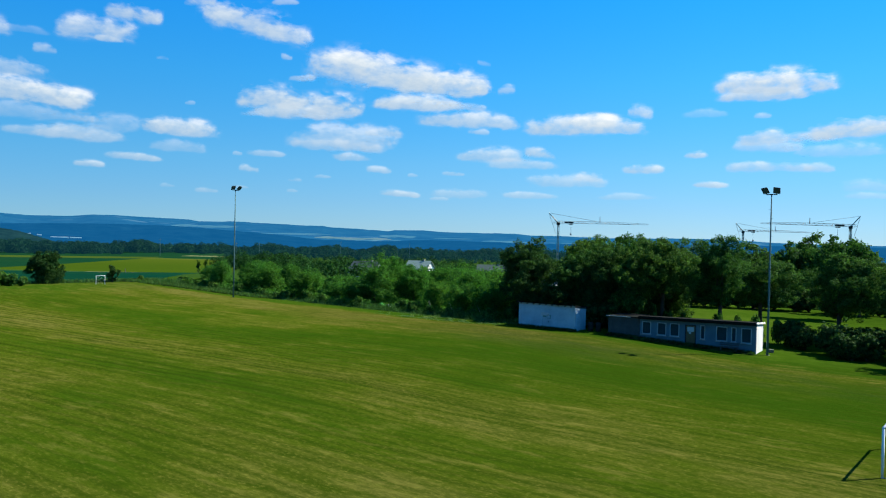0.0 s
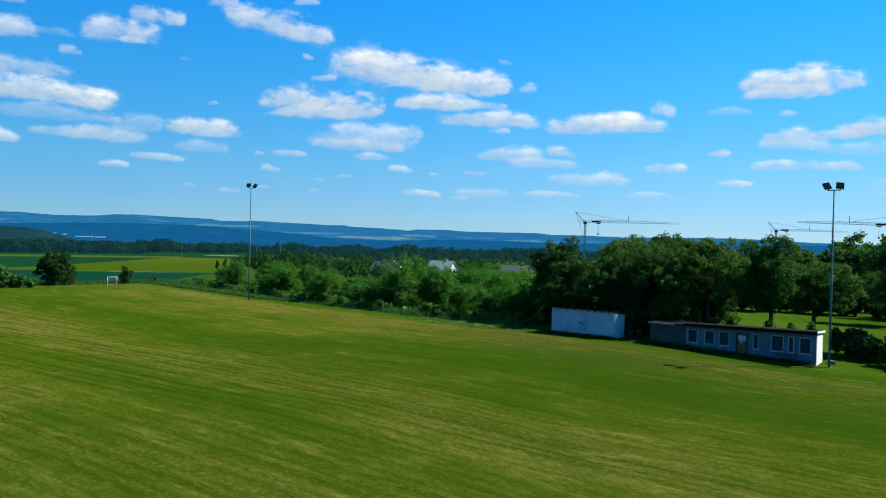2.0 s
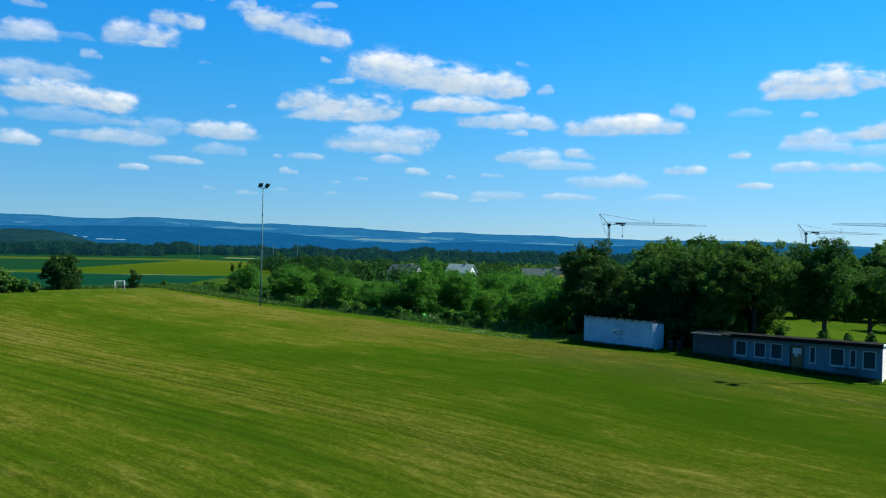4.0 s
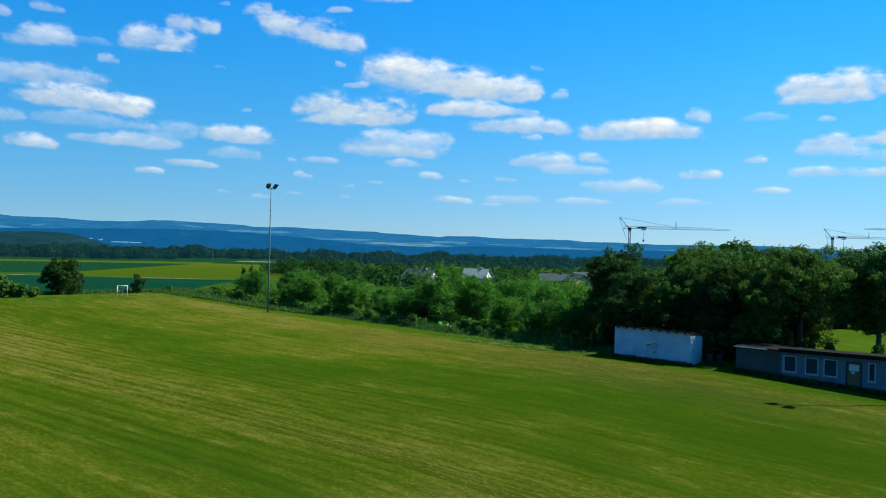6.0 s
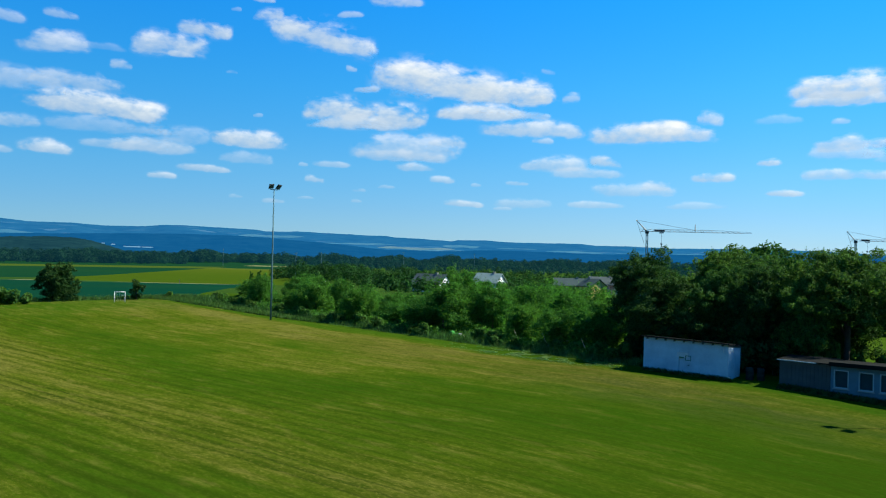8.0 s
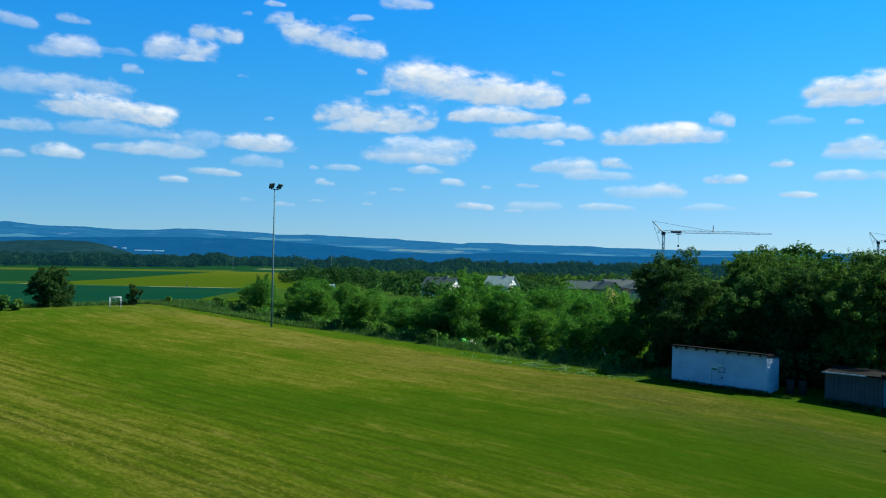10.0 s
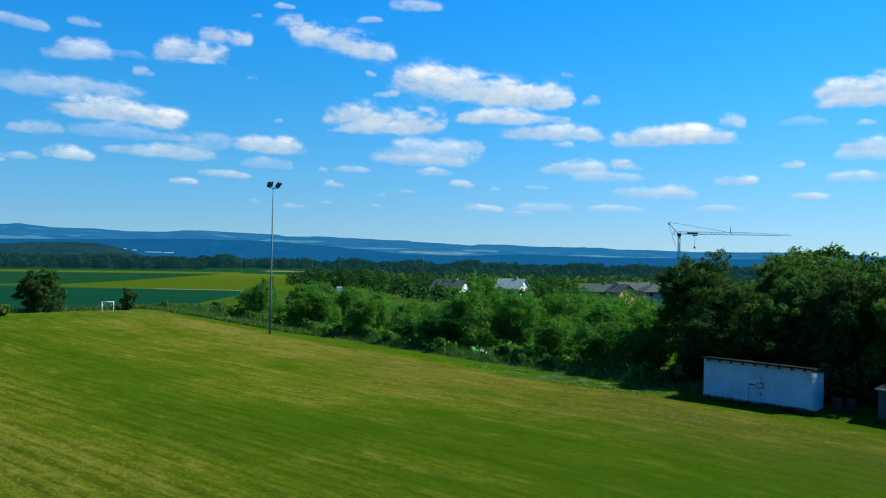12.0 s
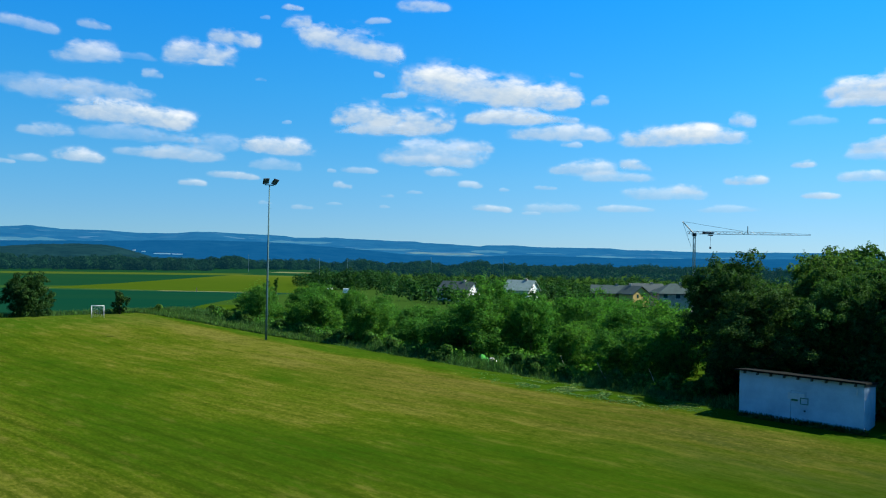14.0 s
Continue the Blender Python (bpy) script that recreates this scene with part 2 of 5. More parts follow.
def ground_material():
    """Rough grass, with the far crop fields and the pale farm track as zones of the plan."""
    k = Mat("grass_and_fields", 1.0, 0.0)
    geo = k.node("ShaderNodeNewGeometry")
    sep = k.node("ShaderNodeSeparateXYZ")
    k.l.new(geo.outputs["Position"], sep.inputs[0])
    x, y = sep.outputs[0], sep.outputs[1]
    n1, n2, n3 = k.noise(0.03, detail=4), k.noise(0.6, detail=5), k.noise(0.004, detail=2)
    rough = k.ramp(k.math("ADD", k.math("MULTIPLY", n1, 0.6), k.math("MULTIPLY", n2, 0.4)),
                   [(0.3, (0.01375, 0.033, 0.0022)), (0.5, (0.024, 0.052, 0.0033)), (0.7, (0.040, 0.068, 0.007))])
    DARK_CROP, GREEN_CROP, RAPE, STUBBLE = (0.0016, 0.026, 0.014), (0.0035, 0.027, 0.011), (0.029, 0.054, 0.0035), (0.13, 0.13, 0.07)
    yy = k.math("ADD", k.math("ADD", y, k.math("MULTIPLY", x, 0.16)), k.math("MULTIPLY", n1, 5.0))
    fields = k.ramp(k.math("DIVIDE", yy, 1000.0), [(0.0, DARK_CROP), (0.3005, DARK_CROP), (0.302, STUBBLE), (0.3075, STUBBLE), (0.309, RAPE), (0.42, RAPE), (0.545, (0.040, 0.062, 0.005)), (0.575, (0.055, 0.072, 0.012)), (0.5765, (0.012, 0.045, 0.008)), (0.6, GREEN_CROP)])
    far = k.ramp(k.math("DIVIDE", yy, 1000.0), [(0.0, GREEN_CROP), (0.66, GREEN_CROP), (0.662, (0.10, 0.115, 0.05)), (0.695, (0.10, 0.115, 0.05)), (0.698, (0.006, 0.03, 0.012)), (0.9, (0.008, 0.032, 0.014))])
    fields = k.mix(k.math("GREATER_THAN", yy, 590.0), fields, far)
    # the yellow field ends at a green one, beyond which lies a second bright strip
    west = k.math("ADD", k.math("ADD", x, k.math("MULTIPLY", k.math("SUBTRACT", y, 340.0), 0.03)), 184.0)
    left = k.math("MULTIPLY", k.math("LESS_THAN", west, 0.0), k.math("GREATER_THAN", yy, 308.5))
    strip = k.ramp(k.math("DIVIDE", k.math("SUBTRACT", y, k.math("MULTIPLY", x, 0.42)), 1000.0), [(0.0, (0.020, 0.048, 0.008)), (0.44, (0.018, 0.046, 0.008)), (0.445, GREEN_CROP), (0.66, GREEN_CROP), (0.665, (0.034, 0.058, 0.008)), (0.72, (0.034, 0.058, 0.008)), (0.725, GREEN_CROP)])
    fields = k.mix(left, fields, strip)
    # the farm track is broken by tufts of grass
    gap = k.math("MULTIPLY", k.ramp(k.noise(0.05, detail=3), [(0.40, 0.0), (0.46, 1.0)]), k.math("LESS_THAN", west, 55.0))
    gap = k.math("MULTIPLY", gap, k.math("MULTIPLY", k.math("GREATER_THAN", yy, 300.0), k.math("LESS_THAN", yy, 309.0)))
    fields = k.mix(gap, fields, (0.012, 0.045, 0.010))
    streak = k.noise(0.02, k.coords((0.25, 1, 1)), detail=4)
    fields = k.mix(k.ramp(streak, [(0.4, 0.0), (0.65, 0.10)]), fields, (0.02475, 0.055, 0.0033))
    fields = k.mix(k.ramp(n2, [(0.3, 0.16), (0.6, 0.0)]), fields, (0.0066, 0.0275, 0.011))
    # the crop fields begin where the pitch and the orchard end
    edge = k.math("ADD", k.math("MULTIPLY", x, 1.0), k.math("MULTIPLY", y, 0.16))
    open_land = k.math("LESS_THAN", edge, -20.0)
    beyond = k.math("GREATER_THAN", k.math("SUBTRACT", k.math("MULTIPLY", y, 0.653), k.math("MULTIPLY", x, 0.757)), 120.0)
    col = k.mix(k.math("MULTIPLY", open_land, beyond), rough, fields)
    # darker garden ground round the village
    garden = k.math("MULTIPLY", k.math("GREATER_THAN", y, 150.0), k.math("GREATER_THAN", edge, -20.0))
    col = k.mix(k.math("MULTIPLY", garden, 0.75), col, (0.016, 0.042, 0.008))
    k.bump(n2, 0.6, 0.1)
    return k.color(col)


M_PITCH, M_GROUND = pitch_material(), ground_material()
M_BARK = plain("bark", (0.065, 0.04875, 0.0325), (0.0325, 0.026, 0.0195), 3.0, 0.95)
M_LEAF_BIG = leaf_material("dark_leaves", (0.024, 0.066, 0.018), (0.036, 0.092, 0.022), (0.066, 0.132, 0.034), 0.34)
M_LEAF_DEEP = leaf_material("shady_tree_leaves", (0.016, 0.046, 0.014), (0.024, 0.062, 0.017), (0.044, 0.090, 0.025), 0.3)
M_LEAF_ORCH = leaf_material("orchard_leaves", (0.024, 0.094, 0.018), (0.037, 0.124, 0.021), (0.068, 0.164, 0.032), 0.46, 2.8)
M_LEAF_SHRUB = leaf_material("shrub_leaves", (0.022, 0.070, 0.016), (0.038, 0.100, 0.020), (0.064, 0.130, 0.028), 0.4)
M_LEAF_FARGREEN = leaf_material("garden_tree_leaves", (0.008, 0.036, 0.012), (0.015, 0.054, 0.016), (0.030, 0.076, 0.020), 0.3, 0.4)
M_LEAF_DARK = leaf_material("deep_green_leaves", (0.014, 0.042, 0.013), (0.021, 0.054, 0.015), (0.036, 0.074, 0.020), 0.25)
M_WEED = leaf_material("weeds", (0.022, 0.070, 0.020), (0.038, 0.098, 0.028), (0.072, 0.134, 0.046), 0.4)
M_STEEL = plain("galvanised_steel", (0.075, 0.150, 0.150), (0.052, 0.105, 0.108), 1.5, 0.8, 0.1, 0.0, 0.05)
M_LAMP = plain("lamp_housing", (0.0225, 0.030, 0.036), (0.0155, 0.0205, 0.024), 4.0, 0.85, 0.1)
M_WHITE = plain("white_render", (0.35, 0.44, 0.50), (0.25, 0.32, 0.37), 0.9, 0.95, 0.1)
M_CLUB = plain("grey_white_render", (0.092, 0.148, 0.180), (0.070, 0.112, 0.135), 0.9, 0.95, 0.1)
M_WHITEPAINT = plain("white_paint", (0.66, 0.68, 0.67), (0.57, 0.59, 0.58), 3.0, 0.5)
M_FRAME = plain("pale_frame_paint", (0.27, 0.33, 0.35), (0.22, 0.27, 0.29), 3.0, 0.5)
M_ROOF = plain("dark_roofing_felt", (0.0055, 0.0075, 0.0068), (0.009, 0.011, 0.0095), 1.2, 1.0, 0.05)
M_WOOD = plain("weathered_boards", (0.066, 0.066, 0.062), (0.044, 0.045, 0.043), 1.5, 0.9)
M_DOOR = plain("brown_door_paint", (0.143, 0.0845, 0.0325), (0.104, 0.0585, 0.026), 2.0, 0.6)
M_GREEN = plain("green_paint", (0.013, 0.104, 0.052), (0.00975, 0.0715, 0.039), 3.0, 0.6)
M_CRANE = plain("grey_crane_steel", (0.34, 0.33, 0.28), (0.26, 0.26, 0.23), 2.0, 0.6)
M_TILE = plain("grey_roof_tiles", (0.020, 0.040, 0.040), (0.014, 0.028, 0.028), 0.8, 0.8)
M_TILE_MID = plain("mid_grey_roof", (0.038, 0.062, 0.058), (0.028, 0.046, 0.043), 0.8, 0.9, 0.1)
M_TILE_LIGHT = plain("light_grey_roof", (0.135, 0.20, 0.185), (0.10, 0.15, 0.14), 0.8, 0.9, 0.1)
M_YELLOW = plain("yellow_render", (0.455, 0.325, 0.104), (0.39, 0.273, 0.091), 1.0, 0.85)
M_BRICKRED = plain("reddish_wall", (0.182, 0.0845, 0.0455), (0.143, 0.065, 0.039), 1.0, 0.85)
M_TARP = plain("teal_tarpaulin", (0.04, 0.22, 0.035), (0.03, 0.16, 0.025), 2.0, 0.9, 0.1)
M_SHEET = plain("white_sheet", (0.46, 0.47, 0.46), (0.37, 0.38, 0.37), 2.0, 0.9, 0.1)
M_CLOVER = plain("clover_heads", (0.26, 0.33, 0.09), (0.17, 0.24, 0.05), 4.0, 0.9, 0.1)
M_CONCRETE = plain("concrete", (0.273, 0.2665, 0.247), (0.195, 0.195, 0.182), 1.0, 0.9)
M_BAREWOOD = plain("bare_bleached_wood", (0.42, 0.42, 0.30), (0.32, 0.33, 0.22), 3.0, 0.9, 0.1)
M_BARREL = plain("dull_brown_plastic", (0.030, 0.028, 0.022), (0.020, 0.019, 0.016), 3.0, 0.9, 0.1)
# haze over the far halls, added as a blue glow on their walls
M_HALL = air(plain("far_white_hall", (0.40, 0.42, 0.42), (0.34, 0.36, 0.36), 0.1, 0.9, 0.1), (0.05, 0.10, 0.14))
M_STONE = plain("mossy_concrete", (0.10, 0.12, 0.09), (0.06, 0.075, 0.05), 2.0, 0.95, 0.1)
M_RUBBER = plain("black_rubber", (0.02, 0.02, 0.02), (0.03, 0.03, 0.03), 4.0, 0.8)


def glass_material():
    k = Mat("window_glass", 0.15, 0.06)
    n = k.noise(1.5, detail=2)
    k.bump(n, 0.05, 0.02)
    return k.color(k.mix(n, (0.008, 0.034, 0.040), (0.013, 0.048, 0.056)))


M_GLASS = glass_material()
M_LENS = plain("dusty_lamp_glass", (0.085, 0.115, 0.12), (0.06, 0.085, 0.09), 5.0, 0.3, 0.1)


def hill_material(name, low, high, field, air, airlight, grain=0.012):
    """Far wooded hills: woods broken by pale fields, blue haze put in as tint and glow."""
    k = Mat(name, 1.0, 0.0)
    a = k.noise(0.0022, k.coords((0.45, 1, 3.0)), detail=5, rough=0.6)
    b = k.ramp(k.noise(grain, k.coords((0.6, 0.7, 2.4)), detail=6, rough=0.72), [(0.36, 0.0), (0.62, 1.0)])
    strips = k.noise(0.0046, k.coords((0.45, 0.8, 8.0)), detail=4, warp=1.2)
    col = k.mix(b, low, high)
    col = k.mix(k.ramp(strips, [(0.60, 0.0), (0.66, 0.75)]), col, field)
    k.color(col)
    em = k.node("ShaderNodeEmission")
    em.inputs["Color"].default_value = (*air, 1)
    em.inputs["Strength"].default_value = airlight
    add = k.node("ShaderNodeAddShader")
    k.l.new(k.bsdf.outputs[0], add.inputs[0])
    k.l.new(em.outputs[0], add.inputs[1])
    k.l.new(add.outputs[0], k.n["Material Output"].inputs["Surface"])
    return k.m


# far leaves glow faintly blue in place of haze
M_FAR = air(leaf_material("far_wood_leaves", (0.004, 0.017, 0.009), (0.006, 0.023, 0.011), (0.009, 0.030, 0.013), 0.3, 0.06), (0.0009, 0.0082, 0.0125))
# haze is painted in: bluish base colours and a blue glow on every slope
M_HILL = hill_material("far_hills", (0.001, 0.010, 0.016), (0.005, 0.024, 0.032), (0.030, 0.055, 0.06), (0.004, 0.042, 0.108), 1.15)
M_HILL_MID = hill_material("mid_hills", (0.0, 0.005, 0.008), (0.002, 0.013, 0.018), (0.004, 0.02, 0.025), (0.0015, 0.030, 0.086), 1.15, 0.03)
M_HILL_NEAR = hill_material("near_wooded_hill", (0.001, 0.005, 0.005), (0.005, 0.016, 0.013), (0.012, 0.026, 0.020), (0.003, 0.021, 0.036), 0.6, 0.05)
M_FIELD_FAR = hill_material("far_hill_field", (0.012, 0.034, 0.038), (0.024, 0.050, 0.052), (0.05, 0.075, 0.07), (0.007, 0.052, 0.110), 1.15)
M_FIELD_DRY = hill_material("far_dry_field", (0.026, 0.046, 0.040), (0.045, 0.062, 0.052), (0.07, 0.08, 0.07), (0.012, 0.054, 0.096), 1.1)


def cloud_material():
    """Cumulus: the billows' own thickness, frayed by noise, decides how much of the sky is covered."""
    k = Mat("cloud", 1.0, 0.0)
    thick = k.node("ShaderNodeUVMap")
    thick.uv_map = "thickness"
    sep = k.node("ShaderNodeSeparateXYZ")
    k.l.new(thick.outputs[0], sep.inputs[0])
    place_ = k.node("ShaderNodeUVMap")
    place_.uv_map = "UVMap"
    high = k.node("ShaderNodeSeparateXYZ")
    k.l.new(place_.outputs[0], high.inputs[0])
    info = k.node("ShaderNodeObjectInfo")
    off = k.node("ShaderNodeVectorMath", operation="ADD")
    comb = k.node("ShaderNodeCombineXYZ")
    k.l.new(k.math("MULTIPLY", info.outputs["Random"], 9000.0), comb.inputs[0])
    k.l.new(comb.outputs[0], off.inputs[1])
    k.l.new(k.coords((0.8, 1.35, 1)), off.inputs[0])
    n = k.noise(0.0085, off.outputs[0], detail=4, rough=0.52, warp=0.3)
    n2 = k.noise(0.026, off.outputs[0], detail=3, rough=0.5)
    body = k.math("ADD", sep.outputs[0], k.math("MULTIPLY", k.math("SUBTRACT", n, 0.5), 1.7))
    body = k.math("ADD", body, k.math("MULTIPLY", k.math("SUBTRACT", n2, 0.5), 0.5))
    rim = k.math("MULTIPLY", sep.outputs[0], 5.0, True)
    alpha = k.math("MULTIPLY", k.ramp(body, [(0.04, 0.0), (0.28, 0.22), (0.54, 0.68), (0.90, 0.95)]), k.math("MULTIPLY", rim, sep.outputs[1]))
    # sunlit tops and shaded bases are painted into the clouds' own glow
    shade = k.math("ADD", k.math("MULTIPLY", high.outputs[1], 0.62), k.math("MULTIPLY", k.math("SUBTRACT", n, 0.5), 0.9))
    shade = k.math("ADD", shade, k.math("MULTIPLY", k.math("SUBTRACT", n2, 0.5), 0.5))
    shade = k.math("ADD", shade, k.math("MULTIPLY", high.outputs[0], 0.08))
    shade = k.math("ADD", shade, k.math("SUBTRACT", 0.66, k.math("MULTIPLY", body, 0.22)), True)
    col = k.ramp(shade, [(0.1, (0.185, 0.245, 0.31)), (0.45, (0.25, 0.295, 0.335)), (0.75, (0.345, 0.37, 0.38)), (0.95, (0.43, 0.435, 0.435))])
    em = k.node("ShaderNodeEmission")
    k.l.new(col, em.inputs["Color"])
    tr = k.node("ShaderNodeBsdfTransparent")
    mx = k.node("ShaderNodeMixShader")
    k.l.new(alpha, mx.inputs[0])
    k.l.new(tr.outputs[0], mx.inputs[1])
    k.l.new(em.outputs[0], mx.inputs[2])
    k.l.new(mx.outputs[0], k.n["Material Output"].inputs["Surface"])
    return k.m


M_CLOUD = cloud_material()


# ---- mesh helpers ----
def mesh_object(name, verts, faces, material, parent=None, smooth=False):
    me = bpy.data.meshes.new(name)
    me.from_pydata([tuple(v) for v in verts], [], [tuple(f) for f in faces])
    me.materials.append(material)
    if smooth:
        me.shade_smooth()
    ob = new(name, me)
    ob.parent = parent
    return ob


def quads_object(name, corners, material, parent=None):
    """corners: an array (n, 4, 3) of loose four-sided leaves, in one mesh."""
    n = len(corners)
    me = bpy.data.meshes.new(name)
    me.vertices.add(4 * n)
    me.vertices.foreach_set("co", np.ascontiguousarray(corners, dtype=np.float32).ravel())
    me.loops.add(4 * n)
    me.loops.foreach_set("vertex_index", np.arange(4 * n, dtype=np.int32))
    me.polygons.add(n)
    me.polygons.foreach_set("loop_start", np.arange(0, 4 * n, 4, dtype=np.int32))
    me.update(calc_edges=True)
    me.materials.append(material)
    ob = new(name, me)
    ob.parent = parent
    return ob


def part(name, bm, material, parent, label="", smooth=False):
    me = bpy.data.meshes.new(name)
    bm.normal_update()
    bm.to_mesh(me)
    bm.free()
    me.materials.append(material)
    if smooth:
        me.shade_smooth()
    ob = new(name, me)
    ob.parent = parent
    return tagged(ob, label)


def add_box(bm, x0, x1, y0, y1, z0, z1, bevel=0.0):
    m = Matrix.LocRotScale(((x0 + x1) / 2, (y0 + y1) / 2, (z0 + z1) / 2), None, (x1 - x0, y1 - y0, z1 - z0))
    r = bmesh.ops.create_cube(bm, size=1, matrix=m)
    if bevel:
        es = list({e for v in r["verts"] for e in v.link_edges})
        bmesh.ops.bevel(bm, geom=es, offset=bevel, segments=1, affect="EDGES")
    return bm


def box(x0, x1, y0, y1, z0, z1, bevel=0.01):
    return add_box(bmesh.new(), x0, x1, y0, y1, z0, z1, bevel)


def add_tube(bm, points, radii, sides=8, caps=True):
    """A tapered tube along points."""
    rings = []
    for i, p in enumerate(points):
        p = Vector(p)
        d = (Vector(points[min(i + 1, len(points) - 1)]) - Vector(points[max(i - 1, 0)])).normalized()
        a = d.orthogonal().normalized()
        b = d.cross(a)
        rings.append([bm.verts.new(p + radii[i] * (math.cos(t) * a + math.sin(t) * b)) for t in (2 * math.pi * j / sides for j in range(sides))])
    for r0, r1 in zip(rings, rings[1:]):
        for j in range(sides):
            bm.faces.new((r0[j], r0[(j + 1) % sides], r1[(j + 1) % sides], r1[j]))
    if caps:
        bm.faces.new(rings[0][::-1])
        bm.faces.new(rings[-1])
    return bm


def tube(points, radii, sides=8):
    return add_tube(bmesh.new(), points, radii, sides)


def thing(name, label, category, group="", kind="", at=None):
    return_ob = new(name)
    if at is not None:
        return_ob.matrix_basis = at
    return tagged(return_ob, label, category, group, kind)


# ---- land ----
U_KNOTS, Z_KNOTS = (-70, -23, 0, 24, 48, 58, 72, 90, 130), (1.5, 0.95, 0.12, -0.05, -0.12, -0.25, -0.88, -1.30, -2.0)
D_KNOTS = (0, 15, 40, 80, 150, 190, 220, 350, 600, 1000, 1600, 5000)
DROP = (0, -0.1, -0.7, -2.0, -4.7, -6.6, -7.3, -8.3, -8.8, -9.6, -13, -45)
U_END, V_EDGE = -28.0, 3.4


def uv_of(x, y):
    dx, dy = x - MAST.x, y - MAST.y
    return dx * U.x + dy * U.y, dx * V.x + dy * V.y


def land(x, y):
    """The height of the ground at x, y (numbers or arrays)."""
    u, v = uv_of(x, y)
    d = np.hypot(np.maximum(0, v - V_EDGE), np.maximum(0, U_END - u))
    d = d + 0.6 * np.maximum(0, np.abs(u) - 250)
    return np.interp(u, U_KNOTS, Z_KNOTS) * np.exp(-d / 120) + np.interp(d, D_KNOTS, DROP)


def ground_sheet():
    na = 288
    radii = np.concatenate([np.linspace(0, 200, 81)[1:], np.geomspace(206, 4950, 70)])
    ang = np.linspace(0, 2 * np.pi, na, endpoint=False)
    rr, aa = np.meshgrid(radii, ang, indexing="ij")
    x, y = rr * np.cos(aa), 60 + rr * np.sin(aa)
    z = land(x, y)
    u, v = uv_of(x, y)
    inside = np.minimum(np.minimum(u - U_END, 106 - u), np.minimum(V_EDGE - v, v + 75))
    z = z - 0.5 * np.clip(inside / 4 - 0.25, 0, 1)
    verts = [(0, 60, float(land(0, 60)) - 0.5)] + list(zip(x.ravel(), y.ravel(), z.ravel()))
    faces = [(0, 1 + j, 1 + (j + 1) % na) for j in range(na)]
    for i in range(len(radii) - 1):
        a, b = 1 + i * na, 1 + (i + 1) * na
        faces += [(a + j, b + j, b + (j + 1) % na, a + (j + 1) % na) for j in range(na)]
    ob = mesh_object("ground", verts, faces, M_GROUND, smooth=True)
    return tagged(ob, "rough grass and crop fields falling away to the valley", "ground", kind="structure")


def pitch_sheet():
    us, vs = np.arange(U_END, 106.1, 2.0), np.arange(-75, V_EDGE + 0.1, 2.0)
    rng = np.random.default_rng(3)
    verts, faces = [], []
    for i, u in enumerate(us):
        for j, v in enumerate(vs):
            p = MAST + U * float(u) + V * float(v)
            rim = min(u - U_END, 106 - u, vs[-1] - v, v + 75)
            z = float(land(p.x, p.y)) + (0.03 if rim > 1 else -0.04) + 0.02 * float(rng.normal())
            verts.append((p.x, p.y, z))
    n = len(vs)
    for i in range(len(us) - 1):
        faces += [(i * n + j, (i + 1) * n + j, (i + 1) * n + j + 1, i * n + j + 1) for j in range(n - 1)]
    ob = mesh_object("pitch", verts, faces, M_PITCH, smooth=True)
    return tagged(ob, "mown football pitch with dry yellow streaks", "grass pitch", kind="structure")


def hill_shape(az, el, r_foot, r_top, foot, seed, lumps):
    """The surface of a ridge as a function of bearing in degrees and of the way up from foot (0) to crest (1)."""
    def at(a, f):
        e = float(np.interp(a, az, el))
        e += 0.02 * noise.noise((a * 0.9, seed, 0)) + 0.012 * noise.noise((a * 4, seed, 3)) + lumps * (0.012 * noise.noise((a * 14, seed, 5)) + 0.012 * noise.noise((a * 40, seed, 8)))
        r = r_foot + (r_top - r_foot) * f
        top = 9 + r_top * math.tan(radians(e))
        spur = (1 - f) * f * noise.noise((a * 0.22, f * 1.5, seed)) * 1.6 + (1 - f) * f * 0.5 * noise.noise((a * 0.9, f * 4, seed + 4))
        z = foot + (top - foot) * (f * f * (3 - 2 * f) + 0.35 * spur)
        return Vector((r * math.sin(radians(a)), 17 + r * math.cos(radians(a)), z))
    return at


def hill_sheet(name, label, material, az, el, r_foot, r_top, foot, seed, lumps=1.0):
    """A wooded ridge: az, el in degrees give the skyline's bearing and height."""
    at = hill_shape(az, el, r_foot, r_top, foot, seed, lumps)
    azs = np.linspace(-75, 75, 1100)
    k = 22
    verts, faces = [], []
    for a in azs:
        verts += [at(float(a), j / (k - 1)) for j in range(k)]
    for i in range(len(azs) - 1):
        faces += [(i * k + j, (i + 1) * k + j, (i + 1) * k + j + 1, i * k + j + 1) for j in range(k - 1)]
    ob = mesh_object(name, verts, faces, material, smooth=True)
    tagged(ob, label, "hills", kind="structure")
    return at


def up_to(at, a, e):
    """How far up the slope a point at bearing a is seen at the height e, in degrees."""
    fs = np.linspace(0.02, 0.995, 120)
    els = []
    for f in fs:
        p = at(a, float(f)) - Vector((0, 17, 9))
        els.append(math.degrees(math.atan2(p.z, math.hypot(p.x, p.y))))
    els = np.maximum.accumulate(np.array(els) + np.arange(120) * 1e-6)
    return float(np.interp(e, els, fs))


